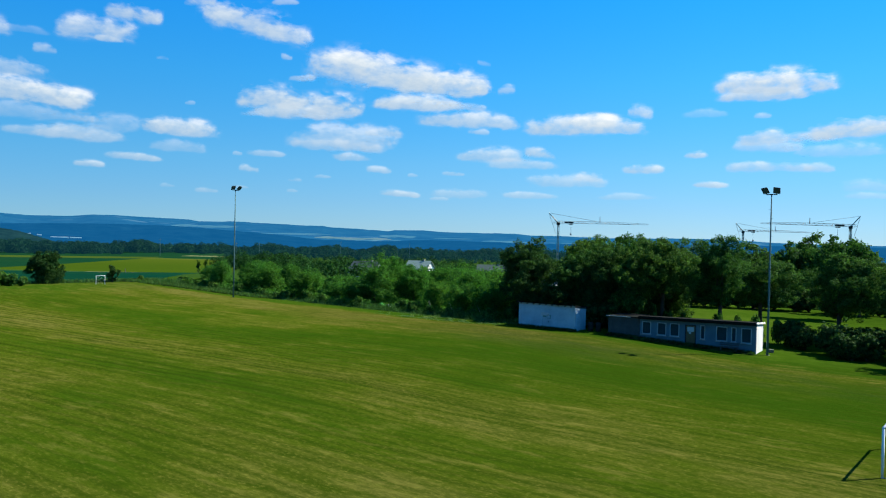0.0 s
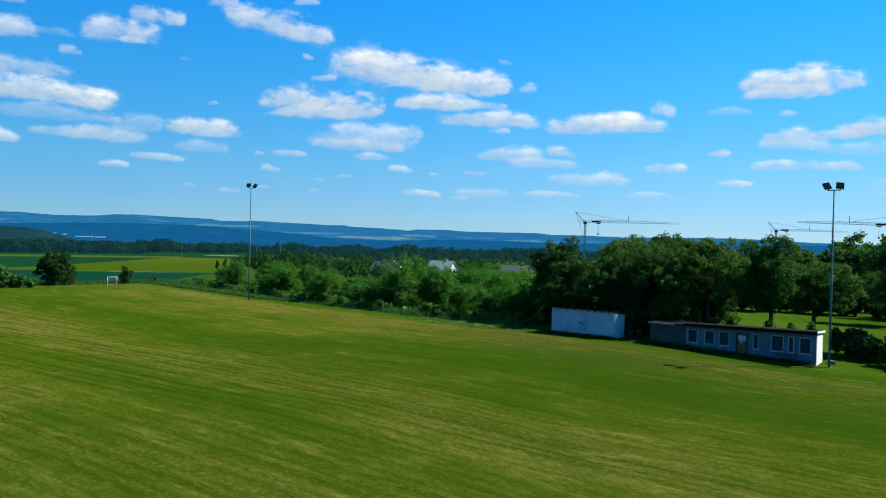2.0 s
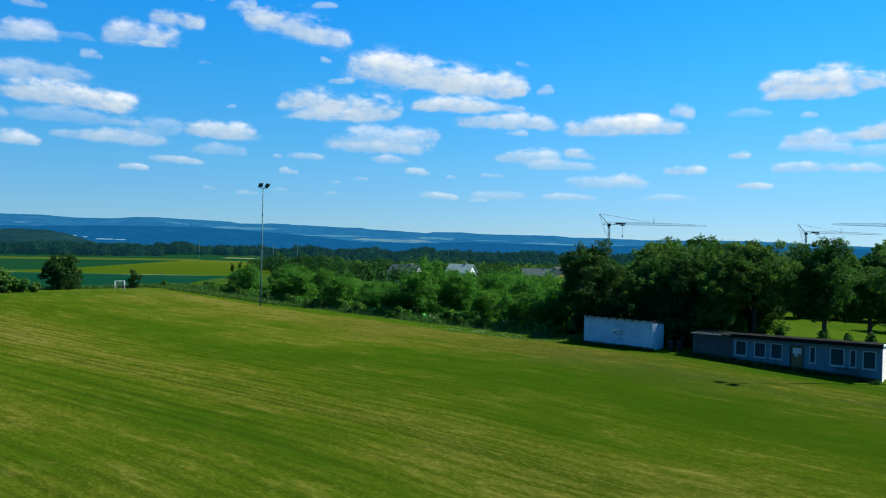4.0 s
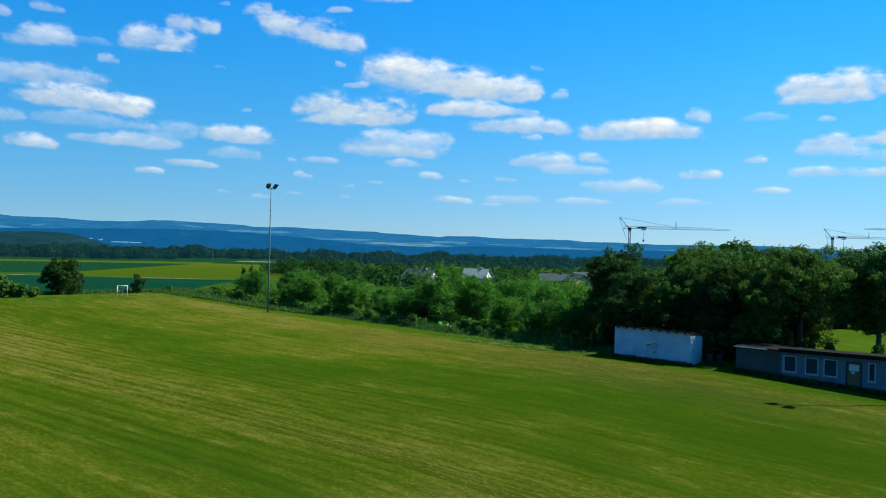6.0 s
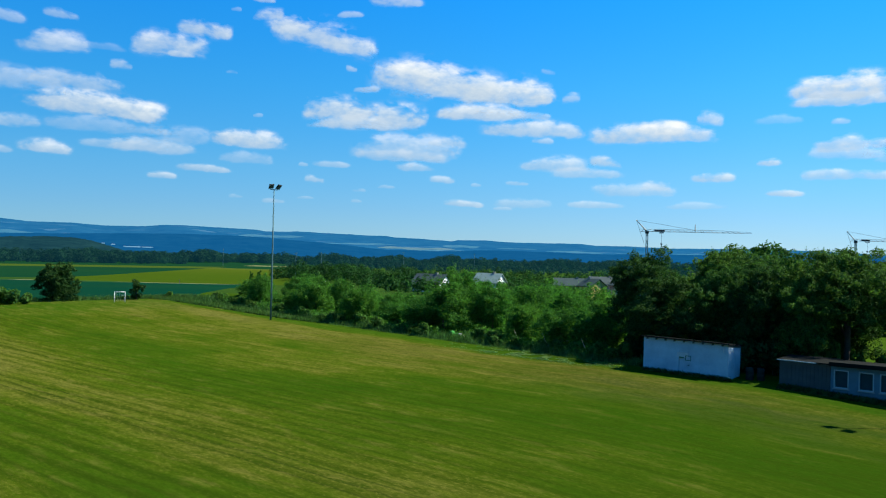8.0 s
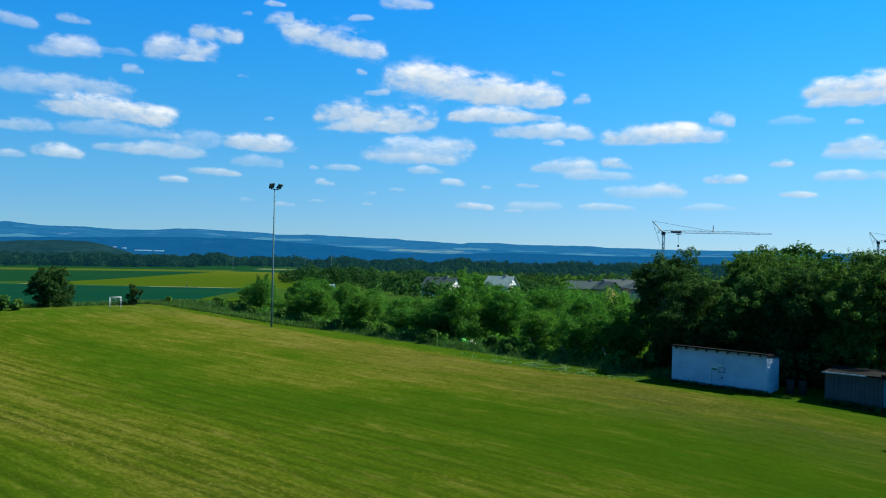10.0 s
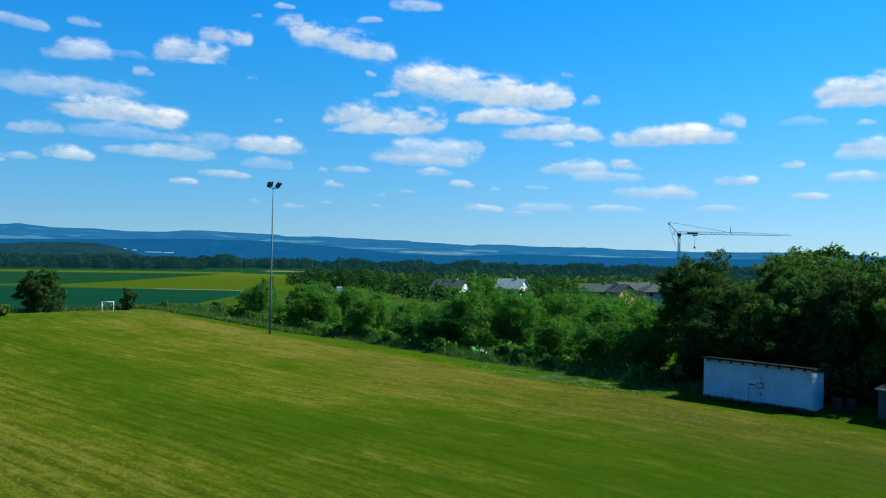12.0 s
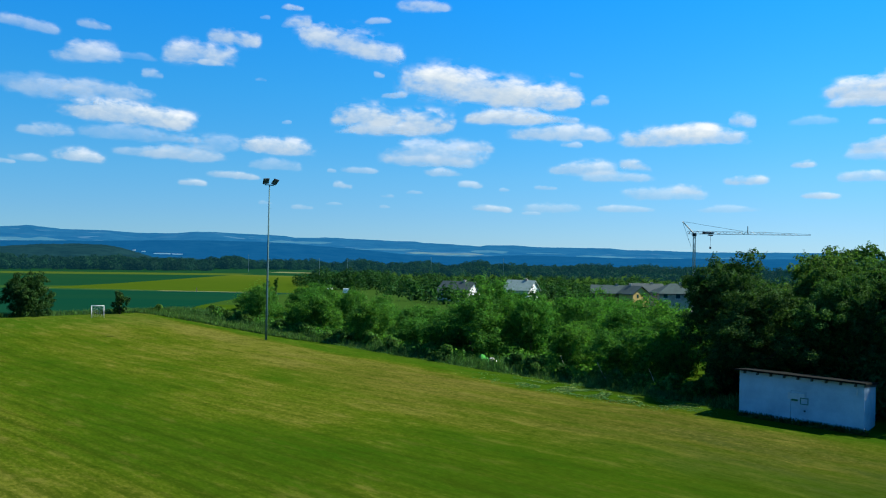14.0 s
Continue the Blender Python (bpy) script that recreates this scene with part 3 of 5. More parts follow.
def hill_field(at, a0, a1, e0, e1, material, seed, label):
    """A clearing on a hillside between two bearings and two heights in degrees, with an uneven outline."""
    verts, faces = [], []
    n, rows = 28, 5
    for i in range(n + 1):
        s = i / n
        a = a0 + (a1 - a0) * s
        end = min(1.0, 5.0 * s, 5.0 * (1 - s)) ** 0.6
        mid = (e0 + e1) / 2 + 0.3 * (e1 - e0) * noise.noise((s * 3, seed, 1))
        half = (e1 - e0) / 2 * max(0.03, end * (0.75 + 0.55 * noise.noise((s * 5, seed, 2))))
        for j in range(rows):
            p = at(a, up_to(at, a, mid + half * (2 * j / (rows - 1) - 1)))
            toward = (Vector((0, 17, 9)) - p).normalized()
            verts.append(p + toward * 14)
    for i in range(n):
        faces += [(i * rows + j, (i + 1) * rows + j, (i + 1) * rows + j + 1, i * rows + j + 1) for j in range(rows - 1)]
    ob = mesh_object("hill_field", verts, faces, material, smooth=True)
    tagged(ob, label, "field", "fields on the far hills", "structure")


ground_sheet()
pitch_sheet()
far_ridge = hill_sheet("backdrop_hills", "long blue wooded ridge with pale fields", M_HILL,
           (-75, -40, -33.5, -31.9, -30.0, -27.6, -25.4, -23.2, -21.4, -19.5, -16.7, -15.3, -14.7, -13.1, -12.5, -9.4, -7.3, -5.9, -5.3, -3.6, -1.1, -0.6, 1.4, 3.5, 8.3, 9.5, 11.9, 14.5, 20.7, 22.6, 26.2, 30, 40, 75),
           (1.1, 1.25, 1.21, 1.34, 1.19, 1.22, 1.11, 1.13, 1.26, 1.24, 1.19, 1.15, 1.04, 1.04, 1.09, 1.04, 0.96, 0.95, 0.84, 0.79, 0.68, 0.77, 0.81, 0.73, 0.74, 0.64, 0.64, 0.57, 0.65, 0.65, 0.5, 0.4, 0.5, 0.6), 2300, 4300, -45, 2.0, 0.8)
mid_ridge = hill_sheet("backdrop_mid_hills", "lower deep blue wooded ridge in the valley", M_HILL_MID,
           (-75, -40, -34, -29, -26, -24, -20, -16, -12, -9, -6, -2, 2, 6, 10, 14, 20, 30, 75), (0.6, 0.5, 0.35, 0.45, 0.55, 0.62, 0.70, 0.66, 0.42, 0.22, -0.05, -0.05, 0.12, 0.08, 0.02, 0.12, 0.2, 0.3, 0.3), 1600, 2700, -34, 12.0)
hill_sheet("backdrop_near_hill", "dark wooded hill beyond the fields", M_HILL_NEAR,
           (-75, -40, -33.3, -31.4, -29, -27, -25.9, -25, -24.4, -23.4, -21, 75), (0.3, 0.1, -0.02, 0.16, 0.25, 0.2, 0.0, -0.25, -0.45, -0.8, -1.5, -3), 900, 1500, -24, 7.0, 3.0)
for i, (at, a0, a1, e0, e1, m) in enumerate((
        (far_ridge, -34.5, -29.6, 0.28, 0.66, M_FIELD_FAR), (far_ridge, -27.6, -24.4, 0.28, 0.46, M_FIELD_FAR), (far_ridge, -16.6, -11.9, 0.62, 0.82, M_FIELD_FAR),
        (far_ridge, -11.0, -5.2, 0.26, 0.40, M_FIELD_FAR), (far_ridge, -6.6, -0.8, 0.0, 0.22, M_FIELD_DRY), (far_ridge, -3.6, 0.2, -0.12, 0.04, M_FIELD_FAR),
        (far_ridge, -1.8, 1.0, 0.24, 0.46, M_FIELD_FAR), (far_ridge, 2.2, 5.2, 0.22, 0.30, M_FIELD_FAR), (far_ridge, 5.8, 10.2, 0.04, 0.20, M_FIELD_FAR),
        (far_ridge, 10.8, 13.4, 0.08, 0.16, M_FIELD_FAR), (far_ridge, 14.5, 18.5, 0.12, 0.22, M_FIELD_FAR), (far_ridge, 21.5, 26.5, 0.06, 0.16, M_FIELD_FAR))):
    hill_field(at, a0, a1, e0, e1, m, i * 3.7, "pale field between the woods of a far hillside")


# ---- clouds ----
def cloud(az, el, w, h, cover, tilt, i):
    """A cumulus at a bearing and height, w by h degrees across: billows on a flat base, as a curved sheet far away. tilt: its fall to the east."""
    r = 4600.0
    g_ = np.random.default_rng(100 + i)
    a, e = radians(az), radians(el)
    d = Vector((math.sin(a) * math.cos(e), math.cos(a) * math.cos(e), math.sin(e)))
    right = Vector((math.cos(a), -math.sin(a), 0))
    up = right.cross(d)
    sx, sy = r * radians(w) / 2 * 1.04, r * radians(h) / 2 * 1.28
    k = max(3, min(11, int(2.2 * w / h)))
    bx = np.linspace(-0.78, 0.78, k) + g_.normal(size=k) * 0.06
    br = (0.55 + 0.5 * g_.random(k)) * (1.05 - 0.5 * bx ** 2)
    by = -0.62 + 0.62 * br * (0.8 + 0.4 * g_.random(k))
    wide = 1.5 / k + 0.20
    nx, ny = (40, 20) if w > 3 else (26, 14)
    X, Y = np.meshgrid(np.linspace(-1.25, 1.25, nx), np.linspace(-1.25, 1.35, ny))
    q = np.sqrt(((X[..., None] - bx) / (wide * (0.7 + 0.5 * br))) ** 2 + ((Y[..., None] - by) / (0.72 * br)) ** 2)
    lump = np.exp(-1.1 * q ** 2).sum(axis=-1)
    lump = 0.88 * (1 - np.exp(-0.85 * lump)) - 0.05
    lump *= np.clip((Y + 1.05) / 0.5, 0, 1)
    edge = np.clip((1.25 - np.abs(X)) / 0.25, 0, 1) * np.clip((1.35 - Y) / 0.25, 0, 1)
    thick = np.clip(lump * edge, 0, 1)
    verts = np.stack([X * sx, Y * sy - 0.6 * tilt * X * sx, thick * min(sx, sy) * 0.6], axis=-1).reshape(-1, 3)
    faces = [(j * nx + c, j * nx + c + 1, (j + 1) * nx + c + 1, (j + 1) * nx + c) for j in range(ny - 1) for c in range(nx - 1)]
    ob = mesh_object("cloud", verts.tolist(), faces, M_CLOUD, smooth=True)
    idx = np.empty(len(ob.data.loops), dtype=np.int32)
    ob.data.loops.foreach_get("vertex_index", idx)
    for name, pair in (("UVMap", (X.ravel(), Y.ravel())), ("thickness", (thick.ravel(), np.full(X.size, cover)))):
        ob.data.uv_layers.new(name=name).data.foreach_set("uv", np.stack(pair, axis=1)[idx].astype(np.float32).ravel())
    m = Matrix((right, up, -d)).transposed().to_4x4()
    m.translation = Vector((0, 17, 9)) + d * (r + (i % 7) * 12)
    ob.matrix_basis = m
    ob.visible_shadow = False
    tagged(ob, "small white cumulus cloud with a greyish base" if cover > 0.5 else "thin wisp of white cloud", "cloud", "fair-weather clouds", "structure")


# bearing, height, width, depth in degrees, cover, tilt
HIGH_WEST = (
    (-32.4, 14.2, 3.3, 0.8, 0.45, 0.13), (-28.3, 14.7, 1.8, 0.6, 0.50, 0.08), (-28.7, 12.9, 3.7, 1.4, 0.62, -0.02), (-25.7, 13.0, 2.6, 0.5, 0.18, 0.03), (-21.5, 13.7, 4.3, 1.7, 0.75, -0.07),
    (-19.2, 15.0, 3.0, 1.4, 0.85, 0.08), (-20.7, 13.1, 1.6, 0.6, 0.65, 0.08), (-24.6, 12.0, 1.2, 0.7, 0.55, -0.02), (-17.3, 12.2, 0.7, 0.4, 0.35, -0.02), (-15.2, 17.2, 1.4, 0.4, 0.60, -0.02),
    (-14.9, 16.3, 1.8, 1.1, 0.70, -0.32), (-17.1, 16.4, 0.6, 0.3, 0.25, -0.02), (-11.0, 15.2, 6.4, 2.3, 0.88, 0.28), (-9.0, 16.7, 1.6, 0.5, 0.50, -0.12), (-5.6, 17.9, 3.2, 1.1, 0.70, -0.02),
    (-8.8, 13.0, 0.7, 0.6, 0.55, -0.02),
)
LOW_WEST = (
    (-30.8, 10.5, 4.6, 1.6, 0.42, 0.03), (-27.4, 10.6, 5.2, 1.3, 0.55, 0.08), (-32.8, 10.7, 2.9, 1.3, 0.22, 0.03), (-25.9, 9.2, 8.0, 1.7, 0.95, 0.10), (-25.8, 7.9, 6.1, 1.1, 0.32, 0.03),
    (-31.1, 7.7, 2.9, 0.9, 0.52, 0.03), (-29.1, 6.1, 2.8, 0.9, 0.75, 0.06), (-32.1, 5.8, 2.1, 0.5, 0.40, -0.02), (-33.4, 5.5, 1.1, 0.4, 0.45, -0.02), (-22.3, 6.8, 4.9, 1.2, 0.52, 0.01),
    (-24.5, 6.7, 4.7, 0.8, 0.40, 0.01), (-22.1, 7.8, 1.5, 0.9, 0.55, 0.08), (-20.2, 7.5, 2.7, 1.4, 0.30, 0.08), (-16.1, 7.6, 4.6, 1.2, 0.85, 0.08), (-16.2, 6.3, 3.3, 0.9, 0.30, 0.03),
    (-19.0, 5.4, 3.2, 0.6, 0.60, 0.03), (-21.8, 4.7, 1.7, 0.5, 0.60, 0.01), (-15.4, 9.3, 0.6, 0.3, 0.25, -0.02),
)
MIDDLE = (
    (-5.1, 12.8, 3.7, 2.0, 0.70, 0.03), (-2.2, 12.4, 8.6, 2.7, 0.95, 0.12), (2.8, 11.7, 6.0, 2.1, 0.99, 0.04), (-7.6, 11.6, 1.7, 0.6, 0.50, -0.02), (-9.6, 10.2, 4.3, 1.9, 0.99, -0.02),
    (-5.4, 9.9, 4.1, 2.1, 0.99, -0.02), (-7.7, 9.3, 6.2, 1.3, 0.85, 0.01), (-11.2, 8.9, 1.3, 0.5, 0.40, -0.02), (0.9, 10.2, 5.9, 1.2, 0.90, -0.00), (-1.6, 10.0, 1.1, 0.4, 0.50, -0.02),
    (4.9, 10.0, 1.8, 0.6, 0.50, 0.03), (4.7, 9.1, 6.6, 1.3, 0.75, 0.06), (5.4, 8.2, 1.4, 0.5, 0.60, 0.06), (7.4, 11.3, 1.1, 0.8, 0.60, -0.12), (5.7, 13.1, 0.9, 0.5, 0.40, 0.33),
    (13.1, 8.7, 7.7, 1.4, 0.90, -0.00), (13.4, 9.1, 3.7, 1.2, 0.85, -0.02), (17.1, 9.7, 1.5, 1.2, 0.75, 0.18),
)
LOW_MIDDLE = (
    (-4.6, 7.5, 6.8, 1.9, 0.55, 0.01), (-1.6, 8.0, 2.5, 0.9, 0.62, -0.02), (-5.0, 6.9, 6.0, 0.9, 0.55, 0.03), (-3.9, 6.1, 2.7, 0.7, 0.50, 0.06), (-10.1, 6.1, 2.5, 0.5, 0.45, -0.02),
    (-11.3, 5.0, 1.2, 0.6, 0.55, 0.06), (-12.1, 6.0, 0.6, 0.3, 0.35, -0.02), (6.4, 6.5, 4.5, 1.1, 0.65, 0.03), (10.0, 6.8, 2.0, 1.0, 0.80, 0.23), (8.5, 5.9, 4.7, 0.8, 0.50, 0.01),
    (21.0, 6.6, 1.5, 0.6, 0.80, 0.03), (17.4, 5.6, 2.6, 0.7, 0.75, -0.02), (21.9, 4.5, 2.2, 0.5, 0.75, 0.06), (-1.9, 5.2, 1.7, 0.5, 0.50, 0.01), (-0.3, 3.5, 2.6, 0.5, 0.60, 0.06),
    (3.6, 5.1, 1.5, 0.4, 0.45, -0.02), (-6.0, 4.6, 1.2, 0.3, 0.30, -0.02), (-8.0, 4.3, 0.9, 0.4, 0.35, 0.03),
)
HORIZON = (
    (-14.2, 3.3, 1.4, 0.4, 0.35, 0.03), (2.6, 3.2, 1.3, 0.3, 0.35, -0.02), (4.0, 3.6, 3.8, 0.7, 0.35, -0.02), (12.0, 4.7, 5.2, 1.0, 0.45, 0.01), (13.5, 5.0, 1.9, 0.9, 0.55, 0.06),
    (9.3, 3.6, 3.7, 0.5, 0.45, 0.01), (16.3, 3.6, 3.8, 0.5, 0.30, -0.02), (0.6, 4.9, 0.7, 0.3, 0.30, -0.02), (-8.2, 3.5, 0.7, 0.3, 0.30, -0.02), (-11.9, 3.6, 1.1, 0.2, 0.20, -0.02),
    (-16.8, 3.5, 0.9, 0.3, 0.25, -0.02),
)
EAST = (
    (26.0, 11.3, 6.6, 1.6, 0.99, 0.04), (25.6, 10.6, 5.8, 1.0, 0.90, -0.00), (21.5, 9.4, 2.7, 0.6, 0.25, -0.02), (25.3, 9.2, 1.0, 0.5, 0.50, -0.02), (25.3, 7.8, 3.0, 1.3, 0.75, 0.01),
    (25.7, 7.1, 4.0, 0.9, 0.50, 0.03), (31.0, 8.2, 5.0, 1.7, 0.95, -0.07), (28.3, 7.7, 2.6, 0.9, 0.80, -0.07), (30.1, 6.7, 5.4, 0.9, 0.35, 0.01), (25.7, 5.7, 5.1, 0.8, 0.60, 0.01),
    (28.9, 5.6, 1.7, 0.7, 0.60, 0.06), (31.9, 4.4, 2.9, 1.1, 0.30, -0.02), (31.6, 3.7, 2.2, 0.5, 0.30, -0.02),
)
BEYOND = ((-44, 12, 7, 2, 0.8, 0.0), (-52, 8, 6, 1.5, 0.7, 0.0), (-39, 5, 5, 0.9, 0.5, 0.0), (40, 11, 7, 2, 0.8, 0.0), (46, 6, 6, 1.2, 0.6, 0.0), (-12, 21, 6, 2, 0.8, 0.0), (14, 22, 7, 2.4, 0.8, 0.0))
for i, row in enumerate(itertools.chain(HIGH_WEST, LOW_WEST, MIDDLE, LOW_MIDDLE, HORIZON, EAST, BEYOND)):
    cloud(*row, i)


# ---- trees and shrubs ----
def leaf_quads(rng, centres, radii, count, size, squash=1.0, shell=0.55):
    """Leaf tufts over a set of round lobes, most of them near the lobes' skin."""
    w = radii ** 2
    pick = rng.choice(len(radii), count, p=w / w.sum())
    d = rng.normal(size=(count, 3))
    d /= np.linalg.norm(d, axis=1)[:, None]
    stray = 1 + 0.12 * np.abs(rng.normal(size=count)) * (rng.random(count) < 0.22)
    rad = radii[pick] * (shell + (1.0 - shell) * rng.random(count) ** 0.5) * stray
    p = centres[pick] + d * rad[:, None] * np.array([1, 1, squash])
    nrm = d * 0.85 + rng.normal(size=(count, 3)) * 0.5 + np.array([0, 0, 0.45])
    nrm /= np.linalg.norm(nrm, axis=1)[:, None]
    a = np.cross(nrm, rng.normal(size=(count, 3)))
    a /= np.linalg.norm(a, axis=1)[:, None]
    b = np.cross(nrm, a)
    s = size * (0.55 + 0.9 * rng.random(count))[:, None]
    fold = nrm * s * 0.25
    return np.stack([p - a * s * 0.7, p + b * s * 0.42 + fold, p + a * s * 0.7, p - b * s * 0.42 + fold], axis=1)


def spray_quads(rng, centres, radii, count, size, reach, each=9):
    """Leafy shoots that stand out of and up from the lobes' skin, thinning to the tip."""
    n = count // each
    pick = rng.choice(len(radii), n, p=radii ** 2 / (radii ** 2).sum())
    d = rng.normal(size=(n, 3)) + np.array([0, 0, 0.25])
    d /= np.linalg.norm(d, axis=1)[:, None]
    root = centres[pick] + d * (radii[pick] * 0.75)[:, None]
    way = d + np.array([0, 0, 0.75]) + rng.normal(size=(n, 3)) * 0.3
    way /= np.linalg.norm(way, axis=1)[:, None]
    length = reach * (0.35 + 0.9 * rng.random(n) ** 1.5)
    f = (np.arange(each) + 0.5) / each
    p = root[:, None] + way[:, None] * (length[:, None] * f)[:, :, None]
    p = p + rng.normal(size=p.shape) * (0.16 * reach * (1.15 - f))[None, :, None]
    p = p.reshape(-1, 3)
    m = len(p)
    nrm = np.repeat(d, each, axis=0) * 0.8 + rng.normal(size=(m, 3)) * 0.5 + np.array([0, 0, 0.5])
    nrm /= np.linalg.norm(nrm, axis=1)[:, None]
    a = np.cross(nrm, rng.normal(size=(m, 3)))
    a /= np.linalg.norm(a, axis=1)[:, None]
    b = np.cross(nrm, a)
    s = (np.tile(1.1 - 0.5 * f, n) * size * (0.6 + 0.7 * rng.random(m)))[:, None]
    return np.stack([p - a * s * 0.7, p + b * s * 0.42, p + a * s * 0.7, p - b * s * 0.42], axis=1)


def tree(name, label, category, seed, height, width, clear, leaves, size, material, lobes=18, group="", limbs=7, reach=0.2, ragged=0.45):
    """A tree on the origin: trunk with limbs, and a crown of leaf tufts round many lobes."""
    rng = np.random.default_rng(seed)
    base = thing(name, label, category, group)
    ch = height - clear
    c, r = [], []
    def sway(a, z):
        return 1 + ragged * noise.noise((math.cos(a) * 1.1 + seed * 7.3, math.sin(a) * 1.1, z * 2.2 / height * 3))

    for i in range(lobes):
        f = (i + 0.5) / lobes
        zz = clear + ch * (0.10 + 0.78 * f + 0.07 * rng.normal())
        prof = math.sin(math.pi * (0.18 + 0.70 * f)) ** 0.8
        ang = i * 2.399 + rng.normal() * 0.3
        out = width / 2 * prof * (0.34 + 0.56 * rng.random())
        out *= sway(ang, zz)
        if i % 4 == 0:
            out *= 0.3
        c.append((math.cos(ang) * out, math.sin(ang) * out, zz))
        r.append(width * (0.17 + 0.09 * rng.random()) * (0.7 + 0.4 * prof) * min(1.0, (18 / lobes) ** 0.45) * (0.6 + 0.75 * rng.random()))
    c, r = np.array(c), np.array(r)
    lean = rng.normal(size=2) * 0.03 * height
    bm = bmesh.new()
    r0 = 0.022 * height + 0.03
    top = Vector((lean[0], lean[1], clear + ch * 0.55))
    pts = [Vector((0, 0, -0.3)), Vector((0, 0, 0.25)), top * 0.4 + Vector((0, 0, 0.1)), top * 0.75, top]
    add_tube(bm, pts, [r0 * 1.5, r0 * 1.1, r0 * 0.85, r0 * 0.55, r0 * 0.2], 8)
    for i in range(limbs):
        j = int(i * len(c) / limbs)
        s = pts[2].lerp(pts[3], (i % 4) / 4)
        e = Vector(c[j])
        mid = s.lerp(e, 0.5) + Vector((0, 0, -0.04 * height))
        add_tube(bm, [s, mid, e], [r0 * 0.45, r0 * 0.3, r0 * 0.1], 5)
    part("trunk", bm, M_BARK, base, smooth=True)
    inner = leaf_quads(rng, c, r * 0.8, int(leaves * 0.26), size * 1.15, 0.85, 0.5)
    # each bough carries many leaf tufts, most of them on its upper and outer side
    each = 11
    dd = rng.normal(size=(len(c), each, 3)) + np.array([0, 0, 0.35])
    away = c - np.array([0, 0, clear + ch * 0.35])
    away /= np.linalg.norm(away, axis=1)[:, None] + 1e-6
    dd += away[:, None] * 0.7
    dd /= np.linalg.norm(dd, axis=2)[:, :, None]
    cc = (c[:, None] + dd * (r[:, None, None] * (0.75 + 0.5 * rng.random((len(c), each, 1))))).reshape(-1, 3)
    rr = np.repeat(r, each) * (0.22 + 0.22 * rng.random(len(cc)))
    tufts = leaf_quads(rng, cc, rr, int(leaves * 0.62), size, 0.7, 0.35)
    shoots = spray_quads(rng, cc, rr, int(leaves * (0.16 if reach < 0.1 else 0.3)), size * 0.9, width * reach)
    quads_object("crown", np.concatenate([inner, tufts, shoots]), material, base)
    return base


def shrub(name, label, category, seed, height, width, leaves, size, material, group="", lobes=9):
    rng = np.random.default_rng(seed)
    base = thing(name, label, category, group)
    ang, f = rng.random(lobes) * 6.28, rng.random(lobes)
    c = np.stack([np.cos(ang) * width * 0.28 * f, np.sin(ang) * width * 0.28 * f, height * (0.25 + 0.45 * rng.random(lobes))], axis=1)
    r = np.minimum(height * 0.35, width * 0.3) * (0.6 + 0.5 * rng.random(lobes))
    bm = bmesh.new()
    for i in range(5):
        e = Vector(c[i])
        add_tube(bm, [(0.05 * i, 0, -0.2), e * 0.5, e], [0.05, 0.035, 0.015], 5)
    part("stems", bm, M_BARK, base, smooth=True)
    q = leaf_quads(rng, c, r, leaves, size, 0.9)
    q[:, :, 2] = np.maximum(q[:, :, 2], 0.02)
    quads_object("foliage", q, material, base)
    return base


def place(proto, x, y, scale=1.0, turn=0.0, tall=None, z=None, first=None):
    zz = float(land(x, y)) if z is None else z
    m = Matrix.LocRotScale((x, y, zz), Euler((0, 0, turn)), (scale, scale, scale if tall is None else tall))
    if first is not None and not first:
        first.append(1)
        proto.matrix_basis = m
        return proto
    s0 = proto.scale
    return copy_thing(proto, m @ Matrix.Diagonal((1 / s0.x, 1 / s0.y, 1 / s0.z, 1)))


HIGH = [tree("broadleaf_tree", "dark green broadleaf tree with a bare lower trunk", "tree", 30 + i, 10.0, 7.0, 3.9, 46000, 0.115, M_LEAF_BIG, 34,
             "trees behind the clubhouse", 7, 0.05) for i in range(2)]
used = {id(b): [] for b in HIGH}
for i, (x, y, h, w) in enumerate([(30.4, 83.2, 10.2, 7.6), (36.2, 81.2, 9.9, 6.6), (42.4, 84.5, 8.4, 6.8), (46.8, 76.0, 8.8, 6.8), (51.2, 72.5, 9.2, 6.4)]):
    place(HIGH[i % 2], x, y, w / 7.0, i * 2.1, h / 10.0, first=used[id(HIGH[i % 2])])
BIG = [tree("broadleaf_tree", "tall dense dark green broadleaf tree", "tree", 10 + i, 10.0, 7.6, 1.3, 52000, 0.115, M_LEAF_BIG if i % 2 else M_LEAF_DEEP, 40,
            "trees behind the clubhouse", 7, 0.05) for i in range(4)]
FAR_BIG = [tree("broadleaf_tree", "dark green broadleaf tree beyond the meadow", "tree", 14 + i, 10.0, 7.6, 1.2, 11000, 0.26, M_LEAF_BIG, 32,
                "trees behind the clubhouse", 7, 0.06) for i in range(2)]
MID_BIG = [tree("broadleaf_tree", "dense dark green broadleaf tree", "tree", 18 + i, 10.0, 7.6, 1.6, 22000, 0.17, M_LEAF_BIG, 36,
                "trees behind the clubhouse", 7, 0.065) for i in range(2)]
used = {id(b): [] for b in BIG + FAR_BIG + MID_BIG}
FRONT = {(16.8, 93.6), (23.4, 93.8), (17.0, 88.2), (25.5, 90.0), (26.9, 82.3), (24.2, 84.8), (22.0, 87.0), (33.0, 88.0)}
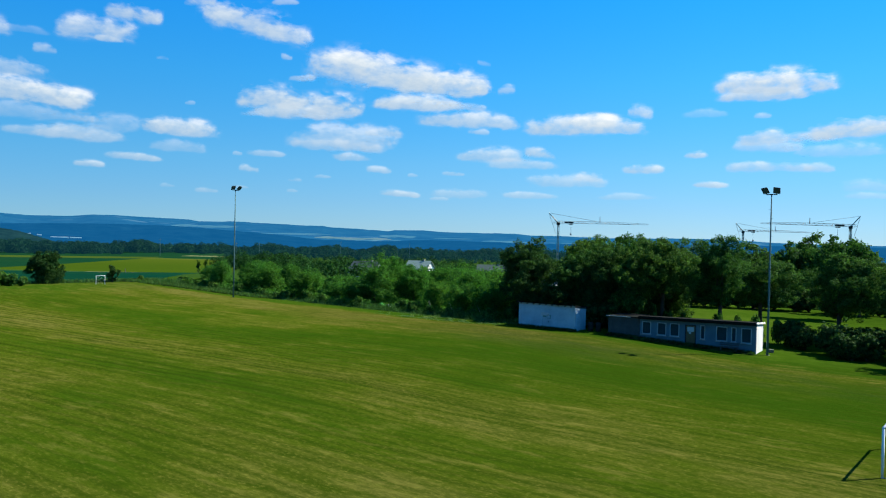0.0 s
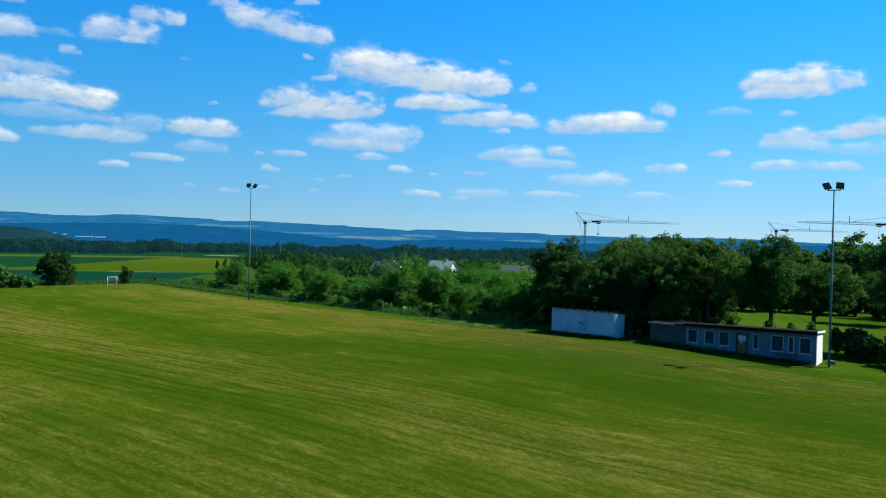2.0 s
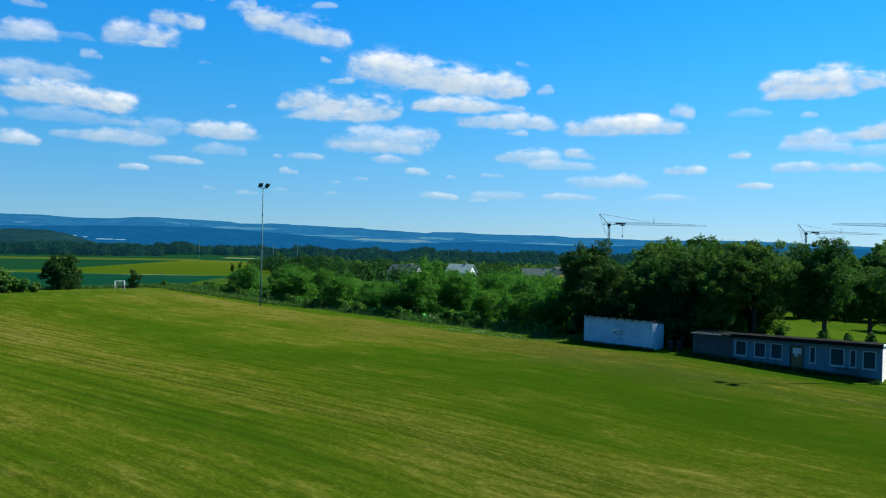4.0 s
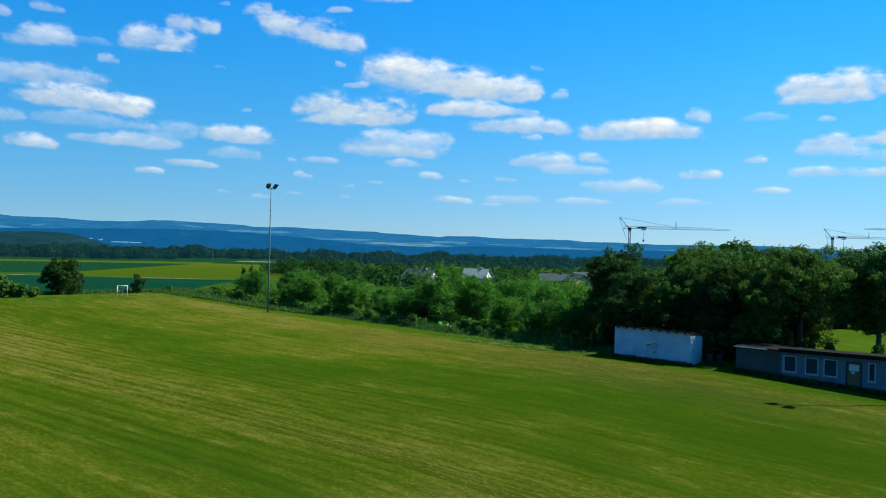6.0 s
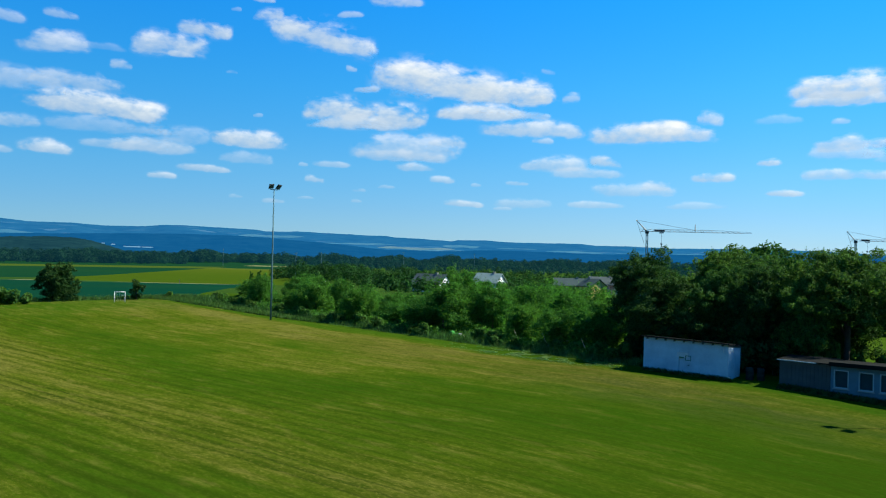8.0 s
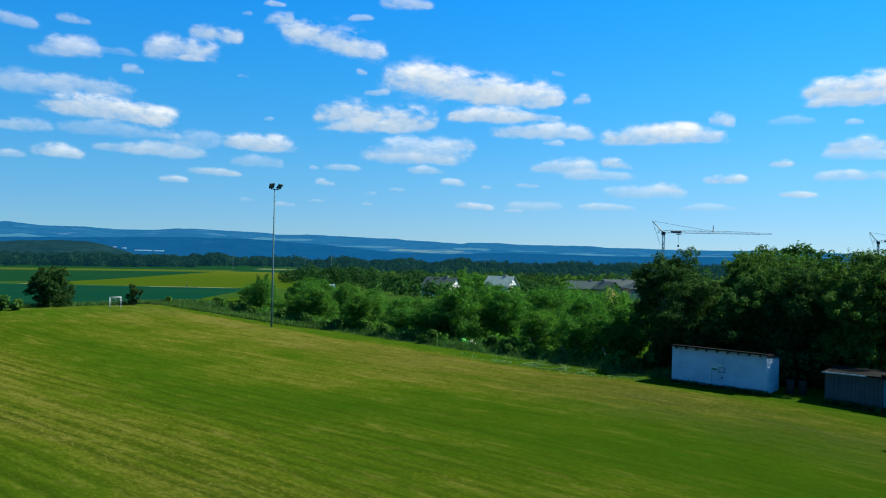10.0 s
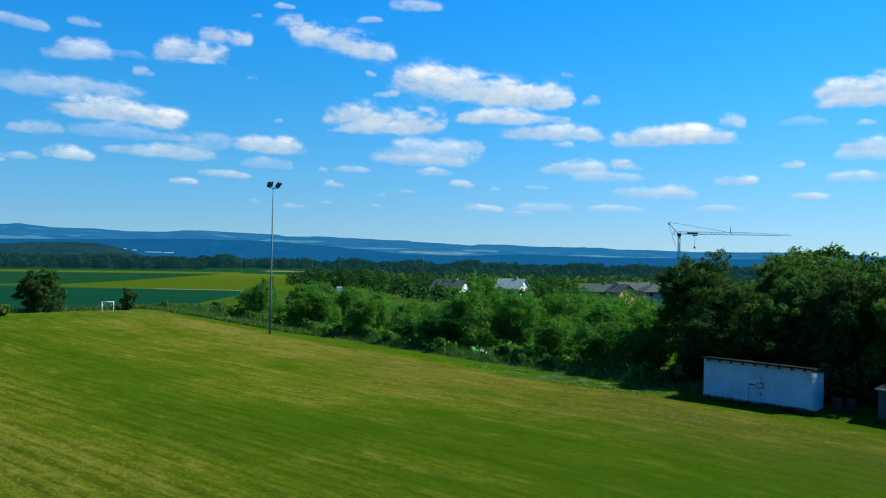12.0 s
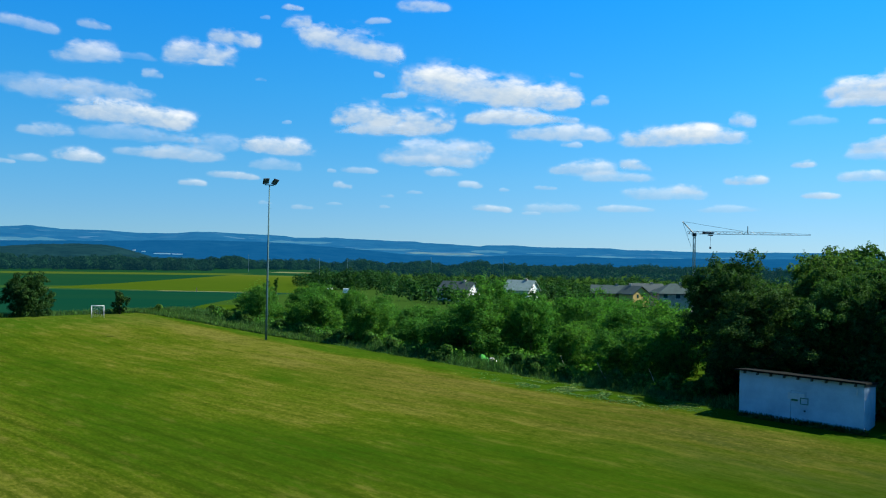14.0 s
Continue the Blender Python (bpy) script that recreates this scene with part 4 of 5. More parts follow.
# x, y, crown height in metres, width
ROW = [(16.8, 93.6, 9.6, 7.8), (23.4, 93.8, 9.3, 6.6), (17.0, 88.2, 7.4, 6.4), (25.5, 90.0, 9.2, 7.6), (33.0, 110.5, 10.2, 7.2), 
       (26.9, 82.3, 9.1, 6.6), (24.2, 84.8, 8.6, 5.6), (67.8, 112.0, 12.5, 7.0),
       (94.0, 170.0, 15.0, 10.0), (101.0, 172.0, 14.0, 9.0), (80.0, 127.0, 12.0, 8.0), (77.0, 153.0, 10.0, 9.0),
       (66.0, 157.0, 9.0, 9.0), (86.0, 150.0, 10.0, 9.0), (28.0, 104.0, 10.0, 7.5), (58.0, 153.0, 9.5, 9.0),
       (38.0, 118.0, 10.5, 8.0), (22.0, 87.0, 8.4, 6.0), (29.0, 93.0, 9.4, 7.0), (32.5, 98.0, 9.5, 7.5), (33.0, 88.0, 9.5, 6.0), (26.0, 97.0, 10.0, 7.5),
       # unseen trees, added right of the view to cast shade on the bushes
       (53.5, 68.5, 10.0, 7.0), (52.0, 61.5, 11.0, 8.0), (55.5, 55.0, 10.0, 7.5),
       (44.0, 134.0, 9.0, 8.5), (51.0, 136.0, 9.2, 8.5), (58.0, 133.0, 10.0, 9.0), (65.0, 135.0, 11.0, 9.0), (72.5, 134.0, 12.0, 9.0)]
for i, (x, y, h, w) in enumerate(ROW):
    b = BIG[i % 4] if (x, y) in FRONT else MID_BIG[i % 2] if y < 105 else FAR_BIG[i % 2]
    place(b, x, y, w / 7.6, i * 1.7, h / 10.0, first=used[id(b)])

NEAR_ORCH = [tree("fruit_tree", "bushy green fruit tree in an overgrown orchard", "tree", 46 + i, 4.5, 4.4, 0.5, 16000, 0.105, M_LEAF_ORCH, 24,
                  "orchard trees", 6, 0.24) for i in range(4)]
ORCH = [tree("fruit_tree", "bushy green fruit tree in an overgrown orchard", "tree", 40 + i, 4.2, 5.2, 0.3, 10000, 0.14, M_LEAF_ORCH, 24,
             "orchard trees", 5, 0.2) for i in range(5)]
used = {id(b): [] for b in ORCH + NEAR_ORCH}
PILES = ((-1.35, 101.6),)


def clear_spot(x, y, near=2.0, ahead=4.5):
    """True unless x, y is beside or just in front of a covered pile."""
    return not any(abs(x - a) < near and -ahead < y - b < near for a, b in PILES)


rng = random.Random(5)
spots = []
for row in range(11):
    d = 5.0 + row * 5.2 + (0 if row < 6 else (row - 5) * 6)
    u = -20 + rng.random() * 3 if row < 3 else 10 + row * 1.2 + rng.random() * 4
    while u < (46 if row < 3 else 52 + row * 3):
        spots.append((u + rng.uniform(-0.8, 0.8), V_EDGE + d + rng.uniform(-1.2, 1.2), rng.uniform(0.72, 1.22)))
        u += rng.uniform(3.2, 5.2)
n = 0
for u, v, s in spots:
    p = MAST + U * u + V * v
    if p.x > 14 + 0.16 * (p.y - 88) and p.y < 165:
        continue
    if any(math.hypot(p.x - x, p.y - y) < 3.5 for x, y, h, w in ROW):
        continue
    lit = (p.x - PILES[0][0], p.y - PILES[0][1])
    if not clear_spot(p.x, p.y, 2.6, 5.5) or (0 < lit[0] < 6 and abs(lit[1] - 0.23 * lit[0]) < 2.6):
        continue
    b = NEAR_ORCH[n % 4] if v < V_EDGE + 17 else ORCH[n % 5]
    low = 0.78 if u < 3 else 0.64 if u < 14 else 0.95 if v < V_EDGE + 30 else 0.79
    place(b, p.x, p.y, s * (0.8 if u < 14 else 1.0), rng.random() * 6.28, s * rng.uniform(0.72, 1.18) * low, first=used[id(b)])
    n += 1

# bushes at the far end of the pitch
lone = tree("round_bush", "large round dark green bush at the pitch's end", "bush", 71, 5.0, 5.6, 0.15, 26000, 0.125, M_LEAF_DARK, 56, reach=0.03, ragged=0.1)
place(lone, -54.4, 121.4, 0.98, 0.4, 1.08, float(land(-54.4, 121.4)) - 0.5, first=[])
small = tree("small_tree", "small dark round tree beside the little goal", "tree", 72, 2.6, 1.7, 0.3, 2200, 0.14, M_LEAF_DARK, 22, reach=0.06)
place(small, -46.3, 127.5, 1.0, 0.0, first=[])
slim = tree("slim_tree", "slim upright young tree by the yellow field", "tree", 73, 4.2, 1.3, 0.5, 1500, 0.17, M_LEAF_SHRUB, 14, "young trees", 4, 0.05)
used = []
for x, y, s in ((-64.6, 251.0, 1.0), (-62.0, 250.5, 1.1)):
    place(slim, x, y, s, x, first=used)
SHRUBS = [shrub("shrub", "low wild shrub at the grass edge", "shrub", 80 + i, 1.8, 2.4, 1100, 0.2, M_LEAF_SHRUB, "edge shrubs") for i in range(3)]
used = {id(b): [] for b in SHRUBS}
shr = [(-55.9, 112.9, 1.25), (-57.3, 111.6, 1.9), (-59.4, 110.0, 2.0), (-61.7, 108, 2.1), (-64, 105, 2.0), (-66, 102, 2.1), (-54.6, 114.5, 0.9), (-43, 131, .6), (-37, 133.5, .7), (-33, 131, .6), (-29, 127, .8)]
for i in range(34):
    u, v = -19 + i * 2.0 + rng.uniform(-.6, .6), V_EDGE + rng.uniform(1.0, 3.0)
    p = MAST + U * u + V * v
    if p.x < 12 and clear_spot(p.x, p.y):
        shr.append((p.x, p.y, rng.uniform(0.55, 0.95)))
shr += [(29, 82.6, 1.2), (32, 80.8, 1.0), (35.2, 79.0, 1.15), (38.4, 76.9, 1.1), (40.4, 76.2, 1.1), (30.6, 81.6, 1.0), (36.8, 78.2, 1.0), (12.4, 87.5, 0.7), (10.2, 91, 0.7), (14, 88.4, 0.9), (27.6, 86.8, 1.9), (29.3, 89.0, 1.6)]
for i, (x, y, s) in enumerate(shr):
    b = SHRUBS[i % 3]
    place(b, x, y, s * (0.62 if 28 < x and y < 83 else 1.0), i * 1.3, s * 1.5 if 28 < x and y < 83 else None, first=used[id(b)])


# the bushes' shade is put into a darker leaf green than the other shrubs
DARK = [shrub("dark_bush", "dense dark green bush in the shade", "bush", 90 + i, 2.4, 3.0, 1600, 0.22, M_LEAF_DARK, "dark bushes") for i in range(2)]
used = {id(b): [] for b in DARK}
dark = [(41.3, 72.6, 1.0), (42, 67.4, 1.0), (44, 66.5, 1.1), (47, 65, 1.3), (41.0, 74.5, 1.2), (50, 63, 1.3), (46, 70, 1.2), (53, 61.5, 1.3), (15.2, 90.0, 1.0), (17.5, 88.6, 1.1),
        (20.0, 86.5, 1.2), (22.6, 83.4, 1.2), (24.5, 82.4, 1.2), (26.5, 82.0, 1.0), (48.0, 68.0, 1.3), (42.5, 69.5, 1.3), (45.5, 67.8, 1.3), (42.6, 66.6, 0.9), (48.6, 65.6, 1.3), (44.0, 68.8, 1.2), (28.5, 86.0, 1.2), (30.5, 87.5, 1.3), (26.2, 84.6, 1.2), (32.4, 89.5, 1.2), (25.0, 87.0, 1.3)]
dark += [(40 + 3.1 * i, 134 - 0.25 * i + 1.5 * (i % 2), 1.5 + 0.25 * (i % 3)) for i in range(20)]
for i, (x, y, s) in enumerate(dark):
    place(DARK[i % 2], x, y, s, i * 1.9, first=used[id(DARK[i % 2])])


def stuff_leaves(name, label, category, points, size, material, seed, lift):
    """Loose foliage over many ground points, as one mass."""
    g = np.random.default_rng(seed)
    n = len(points)
    nrm = g.normal(size=(n, 3)) + np.array([0, 0, 0.3 + lift])
    nrm /= np.linalg.norm(nrm, axis=1)[:, None]
    a = np.cross(nrm, g.normal(size=(n, 3)))
    a /= np.linalg.norm(a, axis=1)[:, None]
    b = np.cross(nrm, a)
    s = (size * (0.5 + g.random(n)))[:, None]
    p = points
    q = np.stack([p - a * s, p + b * s * 0.6, p + a * s, p - b * s * 0.6], axis=1)
    return tagged(quads_object(name, q, material), label, category, kind="stuff")


def blades(name, label, category, points, tall, wide, material, seed):
    """Upright grass blades and stalks on ground points, as one mass."""
    g = np.random.default_rng(seed)
    n = len(points)
    t = g.random(n) * 6.283
    a = np.stack([np.cos(t), np.sin(t), 0 * t], axis=1) * (wide * (0.6 + 0.8 * g.random(n)))[:, None]
    tip = g.normal(size=(n, 3)) * (0.28 * tall)[:, None]
    tip[:, 2] = tall
    p = points
    q = np.stack([p - a, p + a, p + tip + a * 0.25, p + tip - a * 0.25], axis=1)
    return tagged(quads_object(name, q, material), label, category, kind="stuff")


def on_pitch(u, v, up=0.0):
    x, y = MAST.x + u * U.x + v * V.x, MAST.y + u * U.y + v * V.y
    return np.stack([x, y, land(x, y) + up], axis=1)


g = np.random.default_rng(11)
n = 34000
u, v = g.uniform(-31, 52, n), V_EDGE - 0.1 + np.abs(g.normal(size=n)) * 1.7
tall = (0.25 + 0.75 * g.random(n) ** 1.6) * np.clip((v - V_EDGE) / 1.0, 0.3, 1) * (0.75 + 0.35 * np.sin(u * 0.9) * np.sin(u * 0.37 + 1))
pts = on_pitch(u, v, -0.03)
keep = ~((pts[:, 0] > 13) & (pts[:, 1] < 84))
blades("weeds", "tall rough grass and weeds along the pitch's edge", "weeds", pts[keep], tall[keep], 0.035, M_WEED, 12)
n = 7000
u, v = U_END - 0.2 - np.abs(g.normal(size=n)) * 1.2, g.uniform(-40, 6, n)
blades("tall_grass", "tall grass at the far end of the pitch", "grass", on_pitch(u, v), 0.15 + 0.45 * g.random(n), 0.04, M_WEED, 13)
n = 12000
u = g.uniform(-31, 4, n)
v = 2.6 + 0.12 * u + np.abs(g.normal(size=n)) * 1.6
blades("corner_grass", "unmown grass in the corner of the pitch", "grass", on_pitch(u, v), 0.1 + 0.4 * g.random(n) ** 1.5, 0.04, M_WEED, 14)
# scrub and long grass between the orchard's trees
n = 60000
u, v = g.uniform(-22, 50, n), V_EDGE + 1.2 + g.random(n) * 19
pts = on_pitch(u, v)
lump = np.array([noise.noise((a * 0.35, b * 0.35, 4.0)) for a, b in pts[:, :2].tolist()])
pts[:, 2] += np.clip(0.6 + 1.3 * lump, 0.15, 1.7) * g.random(n) ** 0.7
keep = (pts[:, 0] < 13 + 0.16 * (pts[:, 1] - 88)) & (lump > -0.2)
for a, b in PILES:
    keep &= ~((np.abs(pts[:, 0] - a) < 1.5) & (pts[:, 1] > b - 6) & (pts[:, 1] < b + 1))
stuff_leaves("undergrowth", "scrub and long grass under the orchard trees", "scrub", pts[keep], 0.13, M_LEAF_ORCH, 15, 0)


def far_wood(name, label, seed, rows, size, material=None):
    """Far woods as one mass of foliage: rows of (bearing0, bearing1, distance, height, depth, trees)."""
    g = np.random.default_rng(seed)
    cs, rs = [], []
    for a0, a1, dist, h, deep, count in rows:
        for i in range(count):
            a = radians(a0 + (a1 - a0) * (i + g.random()) / count)
            r = dist + deep * g.random()
            x, y = r * math.sin(a), 17 + r * math.cos(a)
            z = float(land(x, y))
            hh = h * (0.65 + 0.5 * g.random()) * (1 + 0.7 * noise.noise((a * 26, seed, r * 0.004)))
            for f, w in ((0.25, 0.42), (0.5, 0.46), (0.78, 0.30)):
                cs.append((x + g.normal() * hh * 0.12, y + g.normal() * hh * 0.12, z + hh * f))
                rs.append(hh * w * (0.8 + 0.4 * g.random()))
    cs, rs = np.array(cs), np.array(rs)
    q = leaf_quads(g, cs, rs, len(rs) * 60, size, 0.9, 0.8)
    return tagged(quads_object(name, q, material or M_FAR), label, "woods", kind="stuff")


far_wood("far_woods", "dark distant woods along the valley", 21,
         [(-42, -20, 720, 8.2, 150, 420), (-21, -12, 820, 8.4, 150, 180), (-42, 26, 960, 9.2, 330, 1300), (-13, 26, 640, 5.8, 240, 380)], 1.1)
far_wood("orchard_woods", "green garden trees among the far houses", 22,
         [(-8, 12, 262, 4.6, 90, 90), (-6, 3, 170, 3.6, 40, 30), (-14, -6, 400, 5.5, 40, 50), (-12.6, -4, 360, 6.5, 25, 16), (14, 32, 190, 8, 120, 60), (-5, 16, 330, 5.2, 90, 110), (-3, 14, 290, 4.6, 60, 60), (-12, 26, 430, 5.6, 120, 170)], 0.6, M_LEAF_FARGREEN)


# ---- floodlights ----
def floodlight(x, y, height, turn):
    base = thing("floodlight_mast", "tall slim steel floodlight mast with two lamps", "floodlight", "floodlight masts", at=pose(x, y, float(land(x, y)), 0, 0, turn))
    part("plinth", box(-0.18, 0.18, -0.18, 0.18, -0.3, 0.03, 0.02), M_STONE, base, "concrete plinth")
    part("pole", tube([(0, 0, 0), (0, 0, height * 0.45), (0, 0, height)], [0.11, 0.085, 0.055], 10), M_STEEL, base, smooth=True)
    part("crossbar", tube([(-0.52, 0, height - 0.05), (0.52, 0, height - 0.05)], [0.05, 0.05], 6), M_STEEL, base)
    for s in (-1, 1):
        # flat lamp heads, leaning outwards and turned apart
        tip = pose(s * 0.45, -0.02, height + 0.02, 40, s * 8, s * 10)
        bm = bmesh.new()
        add_box(bm, -0.31, 0.31, -0.03, 0.10, 0.0, 0.66, 0.03)
        add_box(bm, -0.2, 0.2, 0.10, 0.19, 0.15, 0.5, 0.03)
        bmesh.ops.transform(bm, matrix=tip, verts=bm.verts)
        lamp = part("lamp", bm, M_LAMP, base, "dark floodlight housing")
        bm = bmesh.new()
        add_box(bm, -0.27, 0.27, -0.042, -0.032, 0.04, 0.62)
        bmesh.ops.transform(bm, matrix=tip, verts=bm.verts)
        part("glass", bm, M_LENS, lamp, "grey lamp glass")
        part("bracket", tube([(s * 0.45, 0, height - 0.05), (s * 0.45, -0.02, height + 0.2)], [0.03, 0.03], 5), M_STEEL, base)
    for i in range(14):
        z = 2.6 + i * (height - 3.2) / 14
        part("climbing_step", tube([(-0.22 if i % 2 else 0, 0, z), (0 if i % 2 else 0.22, 0, z)], [0.012, 0.012], 4), M_STEEL, base)
    return base


floodlight(-23.25, 111.7, 15.62, 48)
floodlight(35.4, 68.2, 15.04, -45)


# ---- buildings by the pitch ----
def prism(bm, outline, y0, y1):
    """Extrude an outline in x, z from y0 to y1."""
    a = [bm.verts.new((x, y0, z)) for x, z in outline]
    b = [bm.verts.new((x, y1, z)) for x, z in outline]
    n = len(outline)
    bm.faces.new(a)
    bm.faces.new(b[::-1])
    for i in range(n):
        bm.faces.new((a[(i + 1) % n], a[i], b[i], b[(i + 1) % n]))
    bmesh.ops.recalc_face_normals(bm, faces=bm.faces)
    return bm


def tilt_back(bm, fall, above=-9.0):
    """Lower everything above a height by fall times its depth, for a roof that falls to the rear."""
    for v in bm.verts:
        if v.co.z > above:
            v.co.z -= fall * v.co.y
    return bm


def wall_with_holes(width, h0, h1, thick, holes, low=-0.6):
    """A wall in x, z with real openings, in one piece; its top slopes from h0 to h1. holes: (x0, x1, z0, z1)."""
    bm = bmesh.new()
    xs = sorted({0.0, width, *[v for h in holes for v in h[:2]]})
    zs = sorted({low, *[v for h in holes for v in h[2:]]})
    grid = [[bm.verts.new((x, 0, z)) for z in zs] + [bm.verts.new((x, 0, h0 + (h1 - h0) * x / width))] for x in xs]
    for i, (xa, xb) in enumerate(zip(xs, xs[1:])):
        for j in range(len(zs)):
            za, zb = zs[j], zs[j + 1] if j + 1 < len(zs) else 99.0
            if not any(h[0] < (xa + xb) / 2 < h[1] and h[2] <= za and zb <= h[3] for h in holes):
                bm.faces.new((grid[i][j], grid[i + 1][j], grid[i + 1][j + 1], grid[i][j + 1]))
    r = bmesh.ops.extrude_face_region(bm, geom=list(bm.faces))
    bmesh.ops.translate(bm, vec=(0, thick, 0), verts=[e for e in r["geom"] if isinstance(e, bmesh.types.BMVert)])
    bmesh.ops.delete(bm, geom=[v for v in bm.verts if not v.link_faces], context="VERTS")
    bmesh.ops.recalc_face_normals(bm, faces=bm.faces)
    return bm


def white_hut():
    W, D, HL, HR = 6.68, 2.9, 2.58, 2.52
    z = -0.06
    hut = thing("storage_hut", "low white rendered storage hut with a flat dark roof", "hut", at=pose(14.2, 82.7, z, 0, 0, -36))
    part("front_wall", wall_with_holes(W, HL, HR, 0.2, [(2.9, 3.75, -0.02, 1.75)]), M_WHITE, hut)
    door = part("door", box(2.91, 3.74, 0.04, 0.09, 0.0, 1.74, 0.005), M_WHITE, hut, "white painted flush door")
    part("sign", box(2.75, 3.65, -0.03, 0.0, 1.25, 1.62, 0.004), M_SHEET, hut, "small pale sign")
    for x0, x1, z0, z1 in ((3.42, 3.86, 1.02, 1.06), (3.42, 3.86, 1.36, 1.40), (3.42, 3.46, 1.06, 1.36), (3.82, 3.86, 1.06, 1.36)):
        part("sign_border", box(x0, x1, -0.045, -0.031, z0, z1, 0.002), M_GREEN, hut, "dark green sign border")
    part("sign_bar", box(2.95, 3.3, -0.045, -0.031, 1.18, 1.28, 0.002), M_GREEN, hut, "dark green bar")
    part("latch", box(3.62, 3.70, -0.04, 0.04, 0.62, 0.70, 0.004), M_LAMP, door)
    part("back_wall", wall_with_holes(W, HL - 0.28, HR - 0.28, 0.2, []), M_WHITE, hut).matrix_local = pose(0, D - 0.2, 0)
    for name, x, h in (("end_wall", 0.0, HL), ("end_wall", W - 0.2, HR)):
        part(name, tilt_back(box(x, x + 0.2, 0.2, D - 0.2, -0.6, h - 0.02, 0), 0.1, 1.0), M_WHITE, hut)
    bm = prism(bmesh.new(), [(-0.18, HL + 0.0), (W + 0.12, HR + 0.0), (W + 0.12, HR + 0.09), (-0.18, HL + 0.10)], -0.28, D + 0.2)
    part("roof", tilt_back(bm, 0.1), M_ROOF, hut, "dark felt roof")
    for i in range(9):
        x = 0.3 + i * 0.74
        hz = HL + (HR - HL) * x / W
        part("rafter_end", box(x, x + 0.10, -0.26, -0.005, hz - 0.13, hz - 0.005, 0.005), M_WOOD, hut)
    part("gutter_board", tilt_back(box(W + 0.005, W + 0.04, -0.1, D, HR - 0.16, HR - 0.01, 0.005), 0.1), M_WOOD, hut)
    part("downpipe", tube([(W - 0.35, -0.05, 1.9), (W - 0.35, -0.05, 2.25)], [0.035, 0.035], 6), M_SHEET, hut, "loose white pipe piece")
    return hut


white_hut()


def window_unit(parent, x0, x1, z0, z1, bars):
    w = part("window", box(x0 + 0.06, x1 - 0.06, 0.12, 0.135, z0 + 0.06, z1 - 0.06, 0), M_GLASS, parent, "dark glass pane")
    for n_, b in (("frame", (x0, x0 + 0.075, z0, z1)), ("frame", (x1 - 0.075, x1, z0, z1)), ("frame", (x0 + 0.075, x1 - 0.075, z1 - 0.075, z1)), ("frame", (x0 + 0.075, x1 - 0.075, z0, z0 + 0.075))):
        part(n_, box(b[0], b[1], -0.025, 0.15, b[2], b[3], 0.006), M_FRAME, w, "pale painted window frame")
    if bars:
        m = (x0 + x1) / 2
        part("mullion", box(m - 0.025, m + 0.025, 0.10, 0.15, z0 + 0.08, z1 - 0.08, 0), M_LAMP, w)
    part("sill", box(x0 - 0.06, x1 + 0.06, -0.09, -0.002, z0 - 0.07, z0 - 0.003, 0.008), M_CONCRETE, w)
    return w


CLUB_TURN = -36.3


